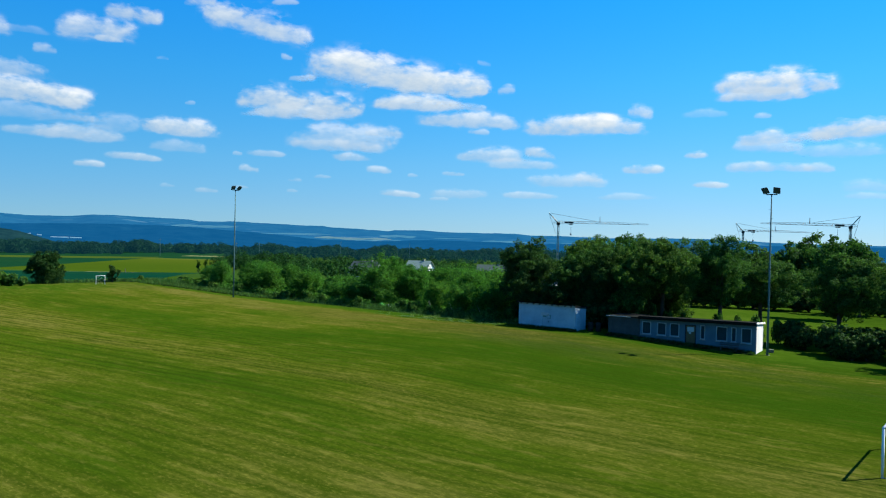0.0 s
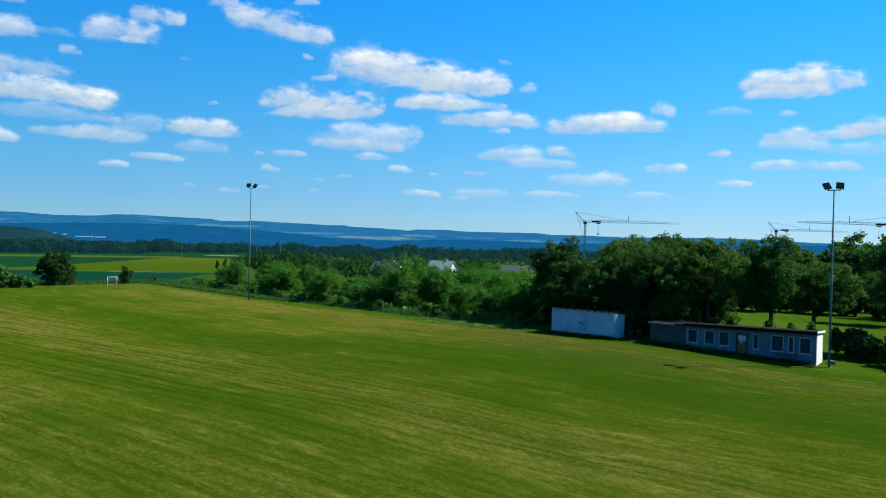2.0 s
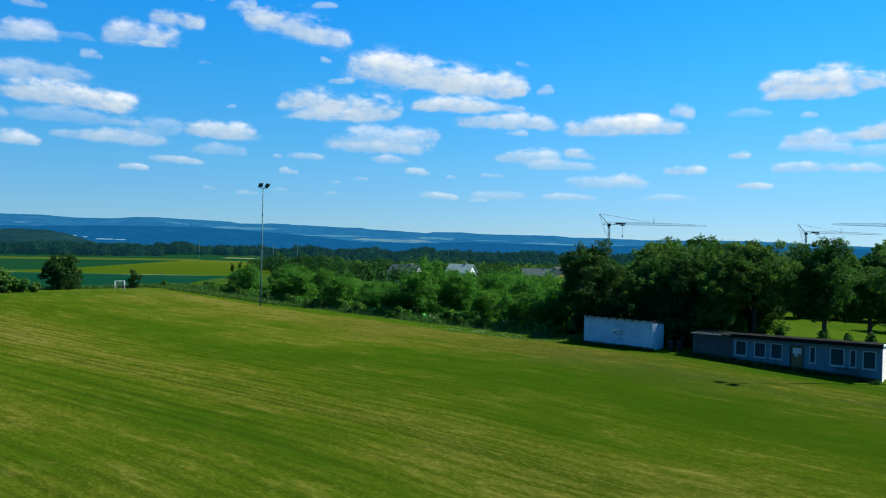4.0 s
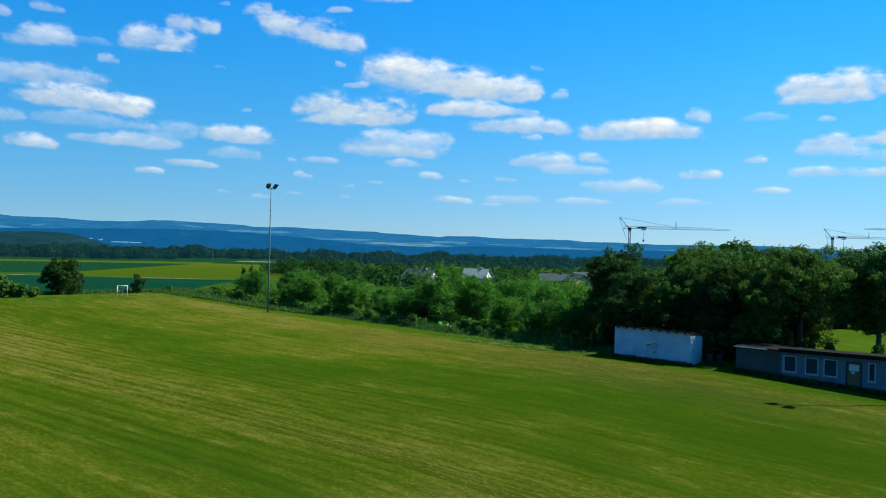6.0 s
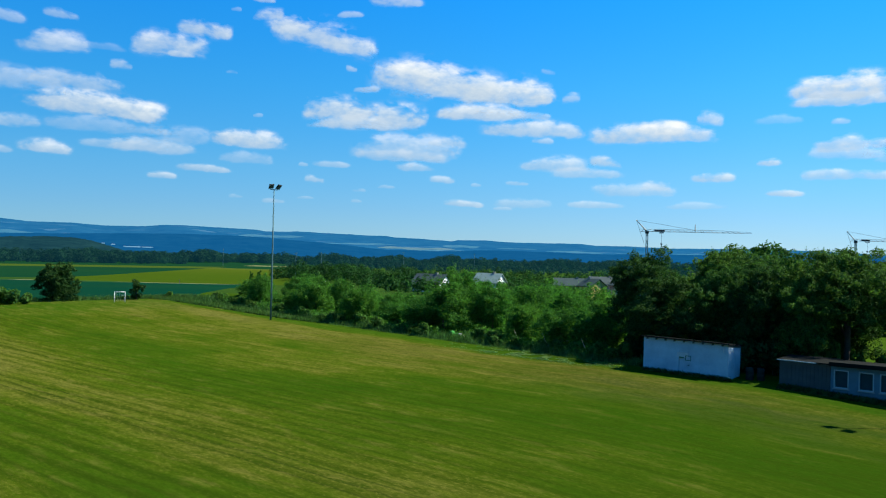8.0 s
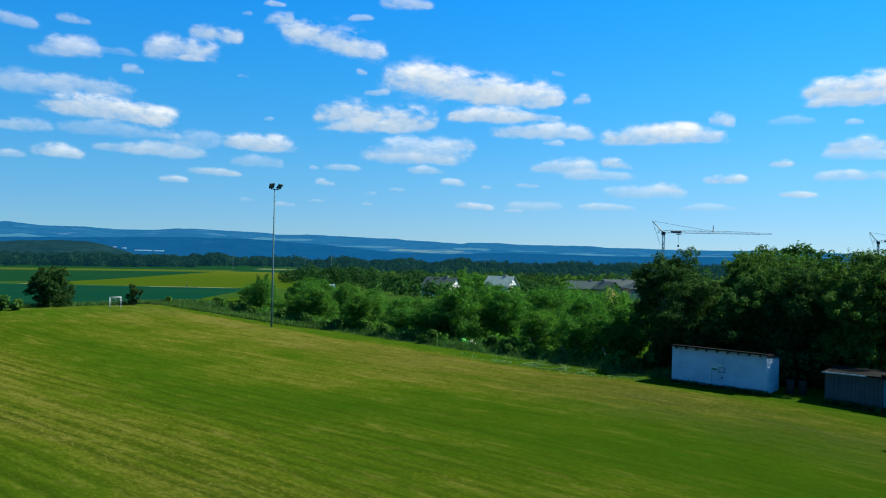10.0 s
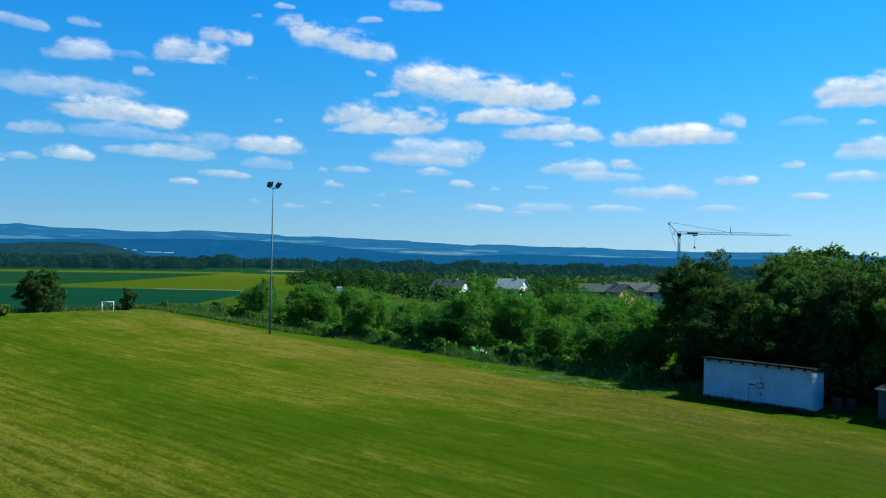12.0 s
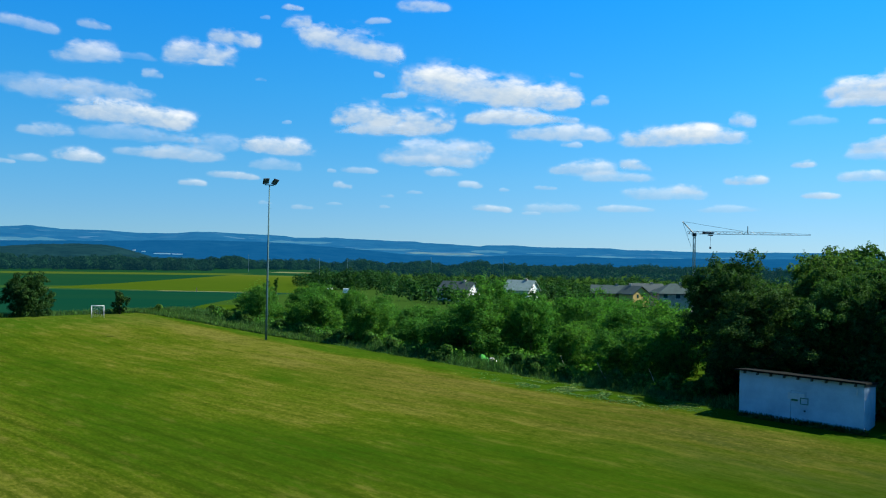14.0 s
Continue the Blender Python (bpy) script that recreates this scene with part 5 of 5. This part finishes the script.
def clubhouse():
    W, D, HL, HR = 11.15, 3.3, 2.50, 2.66
    club = thing("clubhouse", "long low white clubhouse with a flat dark roof and many windows", "clubhouse", at=pose(25.45, 75.1, -0.72, 0, 0, CLUB_TURN))
    wins = [(0.2, 1.14, 0.85, 2.12, 0), (1.75, 2.68, 0.85, 2.12, 0), (3.03, 3.98, 0.85, 2.14, 0), (6.0, 6.48, 0.80, 2.17, 0), (7.5, 8.55, 0.80, 2.2, 0),
            (8.9, 9.38, 0.80, 2.2, 0), (9.8, 10.75, 0.78, 2.2, 0)]
    holes = [w[:4] for w in wins] + [(4.55, 5.6, 0.02, 2.12)]
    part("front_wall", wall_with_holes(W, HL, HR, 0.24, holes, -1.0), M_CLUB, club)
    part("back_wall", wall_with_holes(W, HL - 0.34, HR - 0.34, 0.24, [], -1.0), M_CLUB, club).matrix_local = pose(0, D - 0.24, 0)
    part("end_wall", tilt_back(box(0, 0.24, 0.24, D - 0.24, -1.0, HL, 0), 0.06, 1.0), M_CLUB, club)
    # sun on this end is put into its paint, much whiter than the rest
    part("end_wall", tilt_back(box(W - 0.24, W, 0.24, D - 0.24, -1.0, HR, 0), 0.06, 1.0), M_WHITEPAINT, club, "white end wall with sunlight put into its paint")
    part("floor_slab", box(0.24, W - 0.24, 0.24, D - 0.24, -0.1, 0.0, 0), M_CONCRETE, club)
    for w in wins:
        window_unit(club, *w)
    door = part("door", box(4.63, 5.52, 0.05, 0.10, 0.04, 2.04, 0.006), M_DOOR, club, "brown panelled wooden door")
    for a, b, c, d in ((4.75, 5.02, 0.2, 0.9), (5.13, 5.4, 0.2, 0.9)):
        part("panel", box(a, b, 0.035, 0.049, c, d, 0.004), M_DOOR, door)
    part("glazing", box(4.75, 5.4, 0.035, 0.049, 1.45, 1.92, 0.004), M_SHEET, door, "pale frosted pane")
    part("notice", box(4.9, 5.12, 0.028, 0.034, 1.24, 1.42, 0.002), M_SHEET, door, "small pale paper notice")
    part("handle", tube([(4.7, 0.02, 1.02), (4.82, 0.02, 1.02)], [0.014, 0.014], 6), M_STEEL, door)
    for a, b, c, d in ((4.55, 4.62, 0.02, 2.12), (5.53, 5.6, 0.02, 2.12), (4.62, 5.53, 2.05, 2.12)):
        part("door_frame", box(a, b, -0.02, 0.14, c, d, 0.005), M_LAMP, club)
    part("doorstep", box(4.4, 5.75, -0.6, -0.003, -0.5, 0.0, 0.02), M_STONE, club)
    bm = prism(bmesh.new(), [(-0.05, HL), (W + 0.1, HR), (W + 0.1, HR + 0.14), (-0.05, HL + 0.14)], -0.45, D + 0.2)
    part("roof", tilt_back(bm, 0.06), M_ROOF, club, "flat dark felt roof")
    part("fascia", prism(bmesh.new(), [(-0.05, HL - 0.12), (W + 0.1, HR - 0.12), (W + 0.1, HR + 0.16), (-0.05, HL + 0.16)], -0.485, -0.452), M_ROOF, club)
    part("verge_board", tilt_back(box(W + 0.102, W + 0.13, -0.45, D + 0.2, HR - 0.02, HR + 0.17, 0.004), 0.06), M_WHITEPAINT, club, "white verge board")
    return club


clubhouse()


def side_shed():
    W, D, H = 3.3, 3.4, 2.2
    shed = thing("wooden_shed", "low weathered board shed built against the clubhouse", "shed", at=pose(22.77, 77.07, -0.52, 0, 0, CLUB_TURN))
    n_ = 13
    for i in range(n_):
        a = i * W / n_
        part("board", box(a + 0.006, a + W / n_ - 0.006, 0, 0.03 + 0.006 * (i % 3), -0.5, H, 0.004), M_WOOD, shed)
    part("backing", box(0.02, W - 0.02, 0.045, 0.12, -0.5, H - 0.01, 0), M_WOOD, shed)
    part("side_wall", box(-0.06, 0.0, 0.0, D, -0.5, H, 0.004), M_WOOD, shed)
    part("rear_wall", box(0, W, D - 0.08, D, -0.5, H, 0.004), M_WOOD, shed)
    part("roof", prism(bmesh.new(), [(-0.2, H + 0.01), (W - 0.02, H + 0.05), (W - 0.02, H + 0.11), (-0.2, H + 0.07)], -0.25, D + 0.15), M_ROOF, shed)
    part("roof_edge", box(-0.2, W - 0.9, -0.275, -0.252, H + 0.02, H + 0.09, 0.003), M_SHEET, shed, "pale metal roof edge")
    return shed


side_shed()


def barrel(x, y, material, label, turn=0.0):
    z = float(land(x, y))
    b = thing("barrel", label, "barrel", at=pose(x, y, z, 0, 0, turn))
    prof = [(0.27, 0.0), (0.29, 0.05), (0.28, 0.3), (0.295, 0.33), (0.28, 0.36), (0.28, 0.6), (0.295, 0.63), (0.28, 0.66), (0.285, 0.88), (0.27, 0.9)]
    part("body", tube([(0, 0, h) for r, h in prof], [r for r, h in prof], 16), material, b, smooth=True)
    part("lid", tube([(0, 0, 0.903), (0, 0, 0.93)], [0.25, 0.24], 16), material, b)
    return b


barrel(21.5, 79.6, M_BARREL, "brown plastic barrel beside the white hut")
barrel(22.3, 79.5, M_BARREL, "brown barrel beside the wooden shed", 40)


def bench(x, y, turn):
    b = thing("bench", "weathered wooden bench in front of the clubhouse", "bench", at=pose(x, y, float(land(x, y)), 0, 0, turn))
    for i in range(3):
        part("seat_slat", box(-0.9, 0.9, -0.2 + i * 0.14, -0.08 + i * 0.14, 0.42, 0.46, 0.006), M_WOOD, b)
    for i in range(2):
        part("back_slat", box(-0.9, 0.9, 0.24 + 0.02 * i, 0.27 + 0.02 * i, 0.55 + 0.16 * i, 0.67 + 0.16 * i, 0.006), M_WOOD, b)
    for s in (-0.7, 0.7):
        for yy in (-0.16, 0.18):
            part("leg", box(s - 0.04, s + 0.04, yy - 0.04, yy + 0.04, -0.1, 0.418, 0.006), M_WOOD, b)
        part("back_post", box(s - 0.03, s + 0.03, 0.275, 0.315, 0.3, 0.86, 0.006), M_WOOD, b)
    return b


bench(32.2, 69.3, CLUB_TURN)
blocks = thing("concrete_block", "small pale concrete block by the clubhouse corner", "block", at=pose(36.6, 70.1, float(land(36.6, 70.1)), 0, 0, -20))
part("block", box(-0.32, 0.32, -0.2, 0.2, -0.1, 0.3, 0.03), M_STONE, blocks)


# ---- goals ----
def goal(x, y, z, turn, w, h, deep, r, label, mesh_step):
    """A goal whose mouth runs along local x from 0 to w; the net hangs behind, along +y."""
    g_ = thing("football_goal", label, "goal", at=pose(x, y, z, 0, 0, turn))
    part("post", tube([(0, 0, -0.1), (0, 0, h)], [r, r], 10), M_WHITEPAINT, g_, "white goalpost", True)
    part("post", tube([(w, 0, -0.1), (w, 0, h)], [r, r], 10), M_WHITEPAINT, g_, "white goalpost", True)
    part("crossbar", tube([(-r, 0, h), (w + r, 0, h)], [r, r], 10), M_WHITEPAINT, g_, "white crossbar", True)
    for a in (0, w):
        part("net_stay", tube([(a, 0, h), (a, deep * 0.35, h - 0.02), (a, deep, 0.03)], [r * 0.4] * 3, 6), M_STEEL, g_)
        part("ground_bar", tube([(a, 0, 0.03), (a, deep, 0.03)], [r * 0.4] * 2, 6), M_STEEL, g_)
    part("ground_bar", tube([(0, deep, 0.03), (w, deep, 0.03)], [r * 0.4] * 2, 6), M_STEEL, g_)
    bm = bmesh.new()
    line = [(0.0, h), (deep * 0.35, h - 0.02), (deep, 0.03)]
    k = int(w / mesh_step)
    for i in range(k + 1):
        a = w * i / k
        add_tube(bm, [(a, p, q) for p, q in line], [0.004] * 3, 3, False)
    for i in range(1, 8):
        f = i / 8
        yy, zz = deep * 0.35 + (deep * 0.65) * f, (h - 0.02) * (1 - f) + 0.03 * f
        add_tube(bm, [(0, yy, zz), (w, yy, zz)], [0.004] * 2, 3, False)
    part("net", bm, M_SHEET, g_, "thin white net")
    return g_


NG = (23.0, 31.4)
goal(NG[0], NG[1], float(land(*NG)) + 0.02, 49.2, 6.8, 2.28, 1.9, 0.06, "full-size white football goal with net", 0.3).matrix_basis = (
    pose(NG[0], NG[1], float(land(*NG)) + 0.02, 0, 0, 49.2) @ Matrix.Diagonal((1, -1, 1, 1)))
goal(-46.6, 121.4, float(land(-45.2, 121.9)), 30, 1.3, 1.4, 0.8, 0.034, "small white training goal at the pitch's end", 0.2)


# ---- building-site cranes ----
def crane(x, y, z_top, turn, jib, label):
    z = float(land(x, y))
    h = z_top - z
    c = thing("tower_crane", label, "crane", "building-site cranes", at=pose(x, y, z, 0, 0, turn))
    part("base_frame", box(-2, 2, -2, 2, -0.3, 0.7, 0.1), M_CRANE, c)
    bm = bmesh.new()
    s = 0.22
    for a in (-s, s):
        for b in (-s, s):
            add_tube(bm, [(a, b, 0.6), (a, b, h)], [0.07, 0.07], 4)
    k = int(h / 1.6)
    for i in range(k):
        z0, z1 = 0.7 + i * (h - 0.8) / k, 0.7 + (i + 1) * (h - 0.8) / k
        for a0, b0, a1, b1 in ((-s, -s, s, -s), (s, -s, s, s), (s, s, -s, s), (-s, s, -s, -s)):
            add_tube(bm, [(a0, b0, z0), (a1, b1, z1)] if i % 2 else [(a1, b1, z0), (a0, b0, z1)], [0.045, 0.045], 4)
    part("tower", bm, M_CRANE, c, "lattice steel tower")
    bm = bmesh.new()
    for a, zz in ((-0.4, 0.0), (0.4, 0.0), (0, 0.6)):
        add_tube(bm, [(-1.6, a, h + zz), (jib * 0.6, a, h + 0.1 + zz), (jib, a * 0.5, h + 0.15 + zz * 0.4)], [0.06, 0.05, 0.04], 4)
    for i in range(int(jib / 1.4)):
        x0 = -1.4 + i * 1.4
        t = 0.75 * (1 if x0 < jib * 0.6 else 0.6)
        for a in (-0.38, 0.38):
            add_tube(bm, [(x0, a, h + 0.05), (x0 + 0.7, 0, h + t)], [0.035, 0.035], 3)
            add_tube(bm, [(x0 + 0.7, 0, h + t), (x0 + 1.4, a, h + 0.05)], [0.035, 0.035], 3)
    part("jib", bm, M_CRANE, c, "long lattice jib")
    part("counter_box", box(1.9, 4.4, -0.3, 0.3, h + 0.1, h + 0.5, 0.05), M_LAMP, c)
    part("turntable", tube([(0, 0, h - 0.5), (0, 0, h + 0.2)], [0.5, 0.5], 10), M_LAMP, c)
    part("apex_strut", tube([(0, 0, h), (-2.8, 0, h + 2.9)], [0.16, 0.10], 6), M_CRANE, c)
    part("jib_post", tube([(jib * 0.46, 0, h + 0.3), (jib * 0.46, 0, h + 2.1)], [0.13, 0.08], 6), M_CRANE, c)
    part("tie_rope", tube([(-2.8, 0, h + 2.9), (jib * 0.42, 0, h + 0.8)], [0.045, 0.045], 4), M_CRANE, c)
    part("tie_rope", tube([(-2.8, 0, h + 2.9), (-0.6, 0.5, h - 3.0)], [0.05, 0.05], 4), M_CRANE, c)
    part("trolley", box(3.2, 4.2, -0.5, 0.5, h - 0.35, h - 0.1, 0.05), M_LAMP, c)
    hook = part("hook_rope", tube([(3.7, 0, h - 2.9), (3.7, 0, h - 0.3)], [0.03, 0.03], 4), M_LAMP, c)
    part("hook_block", box(3.5, 3.9, -0.15, 0.15, h - 3.4, h - 2.9, 0.05), M_LAMP, hook)
    return c


crane(46.0, 220.0, 15.2, 0, 26.5, "grey tower crane with a long level jib")
crane(120.0, 263.0, 15.2, 4, 26, "farther grey tower crane with a level jib")
crane(119.5, 197.0, 15.6, 185, 25.5, "grey tower crane with its jib turned back")


# ---- village houses ----
def house(x, y, turn, L, D, eave, ridge, wall_m, roof_m, label, gable_m=None, hip=0.0):
    """Ridge along local x."""
    z = float(land(x, y)) - 0.2
    hs = thing("house", label, "house", "village houses", at=pose(x, y, z, 0, 0, turn))
    bm = bmesh.new()
    add_box(bm, -L / 2, L / 2, -D / 2, D / 2, -0.5, eave)
    part("wall", bm, wall_m, hs)
    for s in (-1, 1) if not hip else ():
        bm = bmesh.new()
        a = [bm.verts.new(v) for v in ((s * L / 2, -D / 2, eave), (s * L / 2, D / 2, eave), (s * L / 2, 0, ridge - 0.15))]
        b = [bm.verts.new((s * (L / 2 - 0.25), v.co.y, v.co.z)) for v in a]
        bm.faces.new(a)
        bm.faces.new(b[::-1])
        for i in range(3):
            bm.faces.new((a[i], b[i], b[(i + 1) % 3], a[(i + 1) % 3]))
        bmesh.ops.recalc_face_normals(bm, faces=bm.faces)
        part("gable", bm, gable_m or wall_m, hs)
    for s in (-1, 1):
        o = D / 2 + 0.5
        dz = (ridge - eave) / (D / 2) * 0.5
        bm = bmesh.new()
        pts = [(-L / 2 - 0.4, s * o, eave - dz), (L / 2 + 0.4, s * o, eave - dz), (L / 2 + 0.4 - hip, 0, ridge), (-L / 2 - 0.4 + hip, 0, ridge)]
        lo = [bm.verts.new(p) for p in pts]
        hi = [bm.verts.new((p[0], p[1], p[2] + 0.18)) for p in pts]
        bm.faces.new(hi)
        bm.faces.new(lo[::-1])
        for i in range(4):
            bm.faces.new((lo[i], lo[(i + 1) % 4], hi[(i + 1) % 4], hi[i]))
        bmesh.ops.recalc_face_normals(bm, faces=bm.faces)
        part("roof_slope", bm, roof_m, hs)
    for s in (-1, 1) if hip else ():
        bm = bmesh.new()
        e = s * (L / 2 + 0.4)
        lo = [bm.verts.new(p) for p in ((e, -o, eave - dz), (e, o, eave - dz), (e - s * hip, 0, ridge))]
        hi = [bm.verts.new((v.co.x, v.co.y, v.co.z + 0.17)) for v in lo]
        bm.faces.new(hi)
        bm.faces.new(lo[::-1])
        for i in range(3):
            bm.faces.new((lo[i], lo[(i + 1) % 3], hi[(i + 1) % 3], hi[i]))
        bmesh.ops.recalc_face_normals(bm, faces=bm.faces)
        part("hip_slope", bm, roof_m, hs)
    ch = part("chimney", box(L * 0.15, L * 0.15 + 0.6, -0.3, 0.3, ridge - 0.8, ridge + 0.45, 0.03), M_CONCRETE, hs)
    part("chimney_cap", box(L * 0.15 - 0.06, L * 0.15 + 0.66, -0.36, 0.36, ridge + 0.453, ridge + 0.53, 0.01), M_CONCRETE, ch)
    k = max(2, int(L / 3))
    for i in range(k):
        xx = -L / 2 + (i + 0.5) * L / k
        for zz in ([1.0, 3.4] if eave > 4.5 else [1.0]):
            w = part("window", box(xx - 0.5, xx + 0.5, -D / 2 - 0.03, -D / 2 - 0.004, zz, zz + 1.2, 0), M_GLASS, hs)
            part("sill", box(xx - 0.6, xx + 0.6, -D / 2 - 0.12, -D / 2 - 0.004, zz - 0.1, zz - 0.004, 0), M_WHITEPAINT, w)
    for s in (-1, 1):
        for yy in (-D * 0.2, D * 0.2):
            part("gable_window", box(s * L / 2 + (0.003 if s > 0 else -0.03), s * L / 2 + (0.03 if s > 0 else -0.003), yy - 0.3, yy + 0.3, eave - 1.1, eave - 0.2, 0), M_GLASS, hs)
    return hs


house(6.5, 236, -26, 7.0, 6.5, 3.6, 5.86, M_WHITEPAINT, M_TILE_LIGHT, "white house with a light grey pitched roof")
house(-8.9, 220, -26, 8.0, 7.0, 2.5, 4.8, M_WHITEPAINT, M_TILE, "white house with a dark grey pitched roof")
house(29.1, 236, -8, 9.0, 6.5, 3.9, 5.65, M_BRICKRED, M_TILE_MID, "reddish house with a grey pitched roof")
house(34.0, 229.5, 122, 5.0, 5.2, 4.1, 5.8, M_YELLOW, M_TILE_MID, "yellow house with a grey roof")
house(40.4, 248, 4, 8.5, 7.5, 4.4, 6.6, M_CONCRETE, M_TILE, "grey house with a plain grey roof behind its neighbours")
house(44.6, 234, 4, 9.4, 8, 4.7, 6.85, M_CONCRETE, M_TILE_MID, "grey house with a wide grey hipped roof", None, 4.3)


# ---- small things in the distance and along the edge ----
def far_hall(a, e, L, h):
    """A white hall on the far slope, at a bearing and height in degrees."""
    p = mid_ridge(a, up_to(mid_ridge, a, e))
    hall = thing("far_hall", "long white hall at the foot of the blue hills", "hall", "far white halls", at=Matrix.Translation(p) @ pose(0, 0, 0, 0, 0, -a))
    part("wall", box(-L / 2, L / 2, -6, 6, -6, h, 0), M_HALL, hall)
    bm = prism(bmesh.new(), [(-L / 2 - 0.5, h + 0.01), (L / 2 + 0.5, h + 0.01), (L / 2 + 0.5, h + 0.7), (-L / 2 - 0.5, h + 0.7)], -6.5, 6.5)
    part("roof", bm, M_HALL, hall)
    return hall


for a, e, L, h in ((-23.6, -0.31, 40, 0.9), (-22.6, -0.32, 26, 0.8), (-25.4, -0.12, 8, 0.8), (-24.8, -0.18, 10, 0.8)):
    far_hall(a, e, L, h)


def van(x, y, turn, label):
    v_ = thing("van", label, "van", "parked white vans", at=pose(x, y, float(land(x, y)), 0, 0, turn))
    bm = prism(bmesh.new(), [(-2.2, 0.35), (2.2, 0.35), (2.3, 1.0), (1.7, 1.2), (1.2, 2.0), (-2.2, 2.05)], -0.9, 0.9)
    part("body", bm, M_WHITEPAINT, v_)
    part("windscreen", prism(bmesh.new(), [(1.72, 1.22), (1.75, 1.24), (1.27, 1.95), (1.24, 1.95)], -0.8, 0.8), M_GLASS, v_)
    for a in (-1.4, 1.4):
        for b in (-0.85, 0.85):
            part("wheel", tube([(a, b - 0.1, 0.33), (a, b + 0.1, 0.33)], [0.33, 0.33], 12), M_RUBBER, v_)
    return v_


van(-59.0, 308, 100, "white van parked by the far gardens")
van(-53.6, 310, 105, "white van parked by the far gardens")


def pole(x, y, h, r, material, name, label, arm=True):
    p = thing(name, label, "pole", "utility poles", at=pose(x, y, float(land(x, y)), 0, 0, 20))
    part("shaft", tube([(0, 0, -0.3), (0, 0, h)], [r, r * 0.7], 8), material, p)
    if arm:
        part("cross_arm", box(-1.1, 1.1, -0.08, 0.08, h - 0.9, h - 0.75, 0.01), material, p)
    return p


for az, dist, h in ((-12.4, 420, 14), (-17.5, 700, 15), (-4.6, 620, 16), (0.6, 700, 16), (-10.6, 640, 14)):
    pole(dist * math.sin(radians(az)), 17 + dist * math.cos(radians(az)), h, 0.18, M_STEEL, "utility_pole", "slim grey utility pole in the valley")
pole(-108.4, 310, 1.6, 0.16, M_WOOD, "field_post", "dark post beside the farm track", False)


def leaning_pole(x, y, h, tx, ty):
    z = float(land(x, y))
    p = thing("leaning_pole", "bare pale pole leaning in the hedge", "pole", "leaning poles", at=pose(x, y, z))
    part("shaft", tube([(0, 0, -0.2), (tx * h * 0.62, ty * h * 0.6, h * 0.45), (tx * h, ty * h, h)], [0.017, 0.014, 0.010], 6), M_BAREWOOD, p)


leaning_pole(8.1, 92.2, 1.6, -0.65, 0.1)
leaning_pole(5.6, 94.2, 1.7, -0.6, 0.1)
leaning_pole(11.2, 89.6, 1.6, -0.6, 0.05)


def covered_pile(x, y, label, sheet, seed, w=1.6, h=1.1):
    rng_ = random.Random(seed)
    c = thing("covered_pile", label, "tarpaulin", at=pose(x, y, float(land(x, y)), 0, 0, 20))
    for name, m, sx, sy, sz, ox in (("tarpaulin", sheet, w, 1.0, h, 0.0), ("sheet", M_SHEET, w * 0.8, 0.8, h * 0.62, w * 0.75)):
        bm = bmesh.new()
        bmesh.ops.create_icosphere(bm, subdivisions=3, radius=0.5)
        for v_ in bm.verts:
            q = v_.co.copy()
            k_ = 1 + 0.55 * noise.noise(q * 3.5 + Vector((seed, ox, 0)))
            v_.co = Vector((q.x * sx * k_ + ox, q.y * sy * k_, max(-0.1, q.z * 2 * sz * k_ * (0.9 if q.z > 0 else 0.2))))
        part(name, bm, m, c, smooth=True)
    return c


covered_pile(*PILES[0], "pile under a teal tarpaulin and white sheet in the hedge", M_TARP, 4, 1.0, 0.6)
covered_pile(10.3, 100.5, "pile of white sheets among the orchard trees", M_SHEET, 9, 1.0, 1.2)

# rank grass at the foot of the buildings, its dark leaves standing in for shade
g = np.random.default_rng(41)
pts, highs = [], []
for x0, y0, turn, w, deep in ((14.2, 82.7, -36, 6.9, 0.5), (22.77, 77.07, CLUB_TURN, 14.4, 1.2)):
    n = int(w * 420 * (0.5 + deep))
    s, f = g.random(n) * w, 0.05 + g.random(n) * deep * (0.75 + 0.25 * g.random(n))
    c, q = math.cos(radians(turn)), math.sin(radians(turn))
    x, y = x0 + s * c + f * q, y0 + s * q - f * c
    pts.append(np.stack([x, y, land(x, y)], axis=1))
    highs.append((0.06 + 0.30 * g.random(n)) * np.clip(1.25 - f / (deep * 1.1), 0.25, 1))
blades("wall_grass", "rank grass along the foot of the walls, dark in place of shade", "grass", np.concatenate(pts), np.concatenate(highs), 0.03, M_LEAF_DARK, 42)

# pale flowering clover in the grass by the hedge
g = np.random.default_rng(31)


def clover_points(n, up):
    t = np.clip(g.normal(size=n) * 0.30 + 0.5, -0.2, 1.05)
    x = 0.5 + 10.5 * t + g.normal(size=n) * 0.9
    y = 92.6 - 8.6 * t + g.normal(size=n) * 0.9
    lump = np.array([noise.noise((a * 0.7, b * 0.7, 1.0)) for a, b in zip(x.tolist(), y.tolist())])
    keep = lump > -0.05
    return np.stack([x, y, land(x, y) + up], axis=1)[keep]


stuff_leaves("clover", "pale flowering clover heads in the grass", "flowers", clover_points(2000, 0.10), 0.028, M_CLOVER, 32, 4)
stuff_leaves("clover_leaves", "bright green clover patch in the grass", "clover", clover_points(7000, 0.06), 0.06, M_WEED, 33, 6)
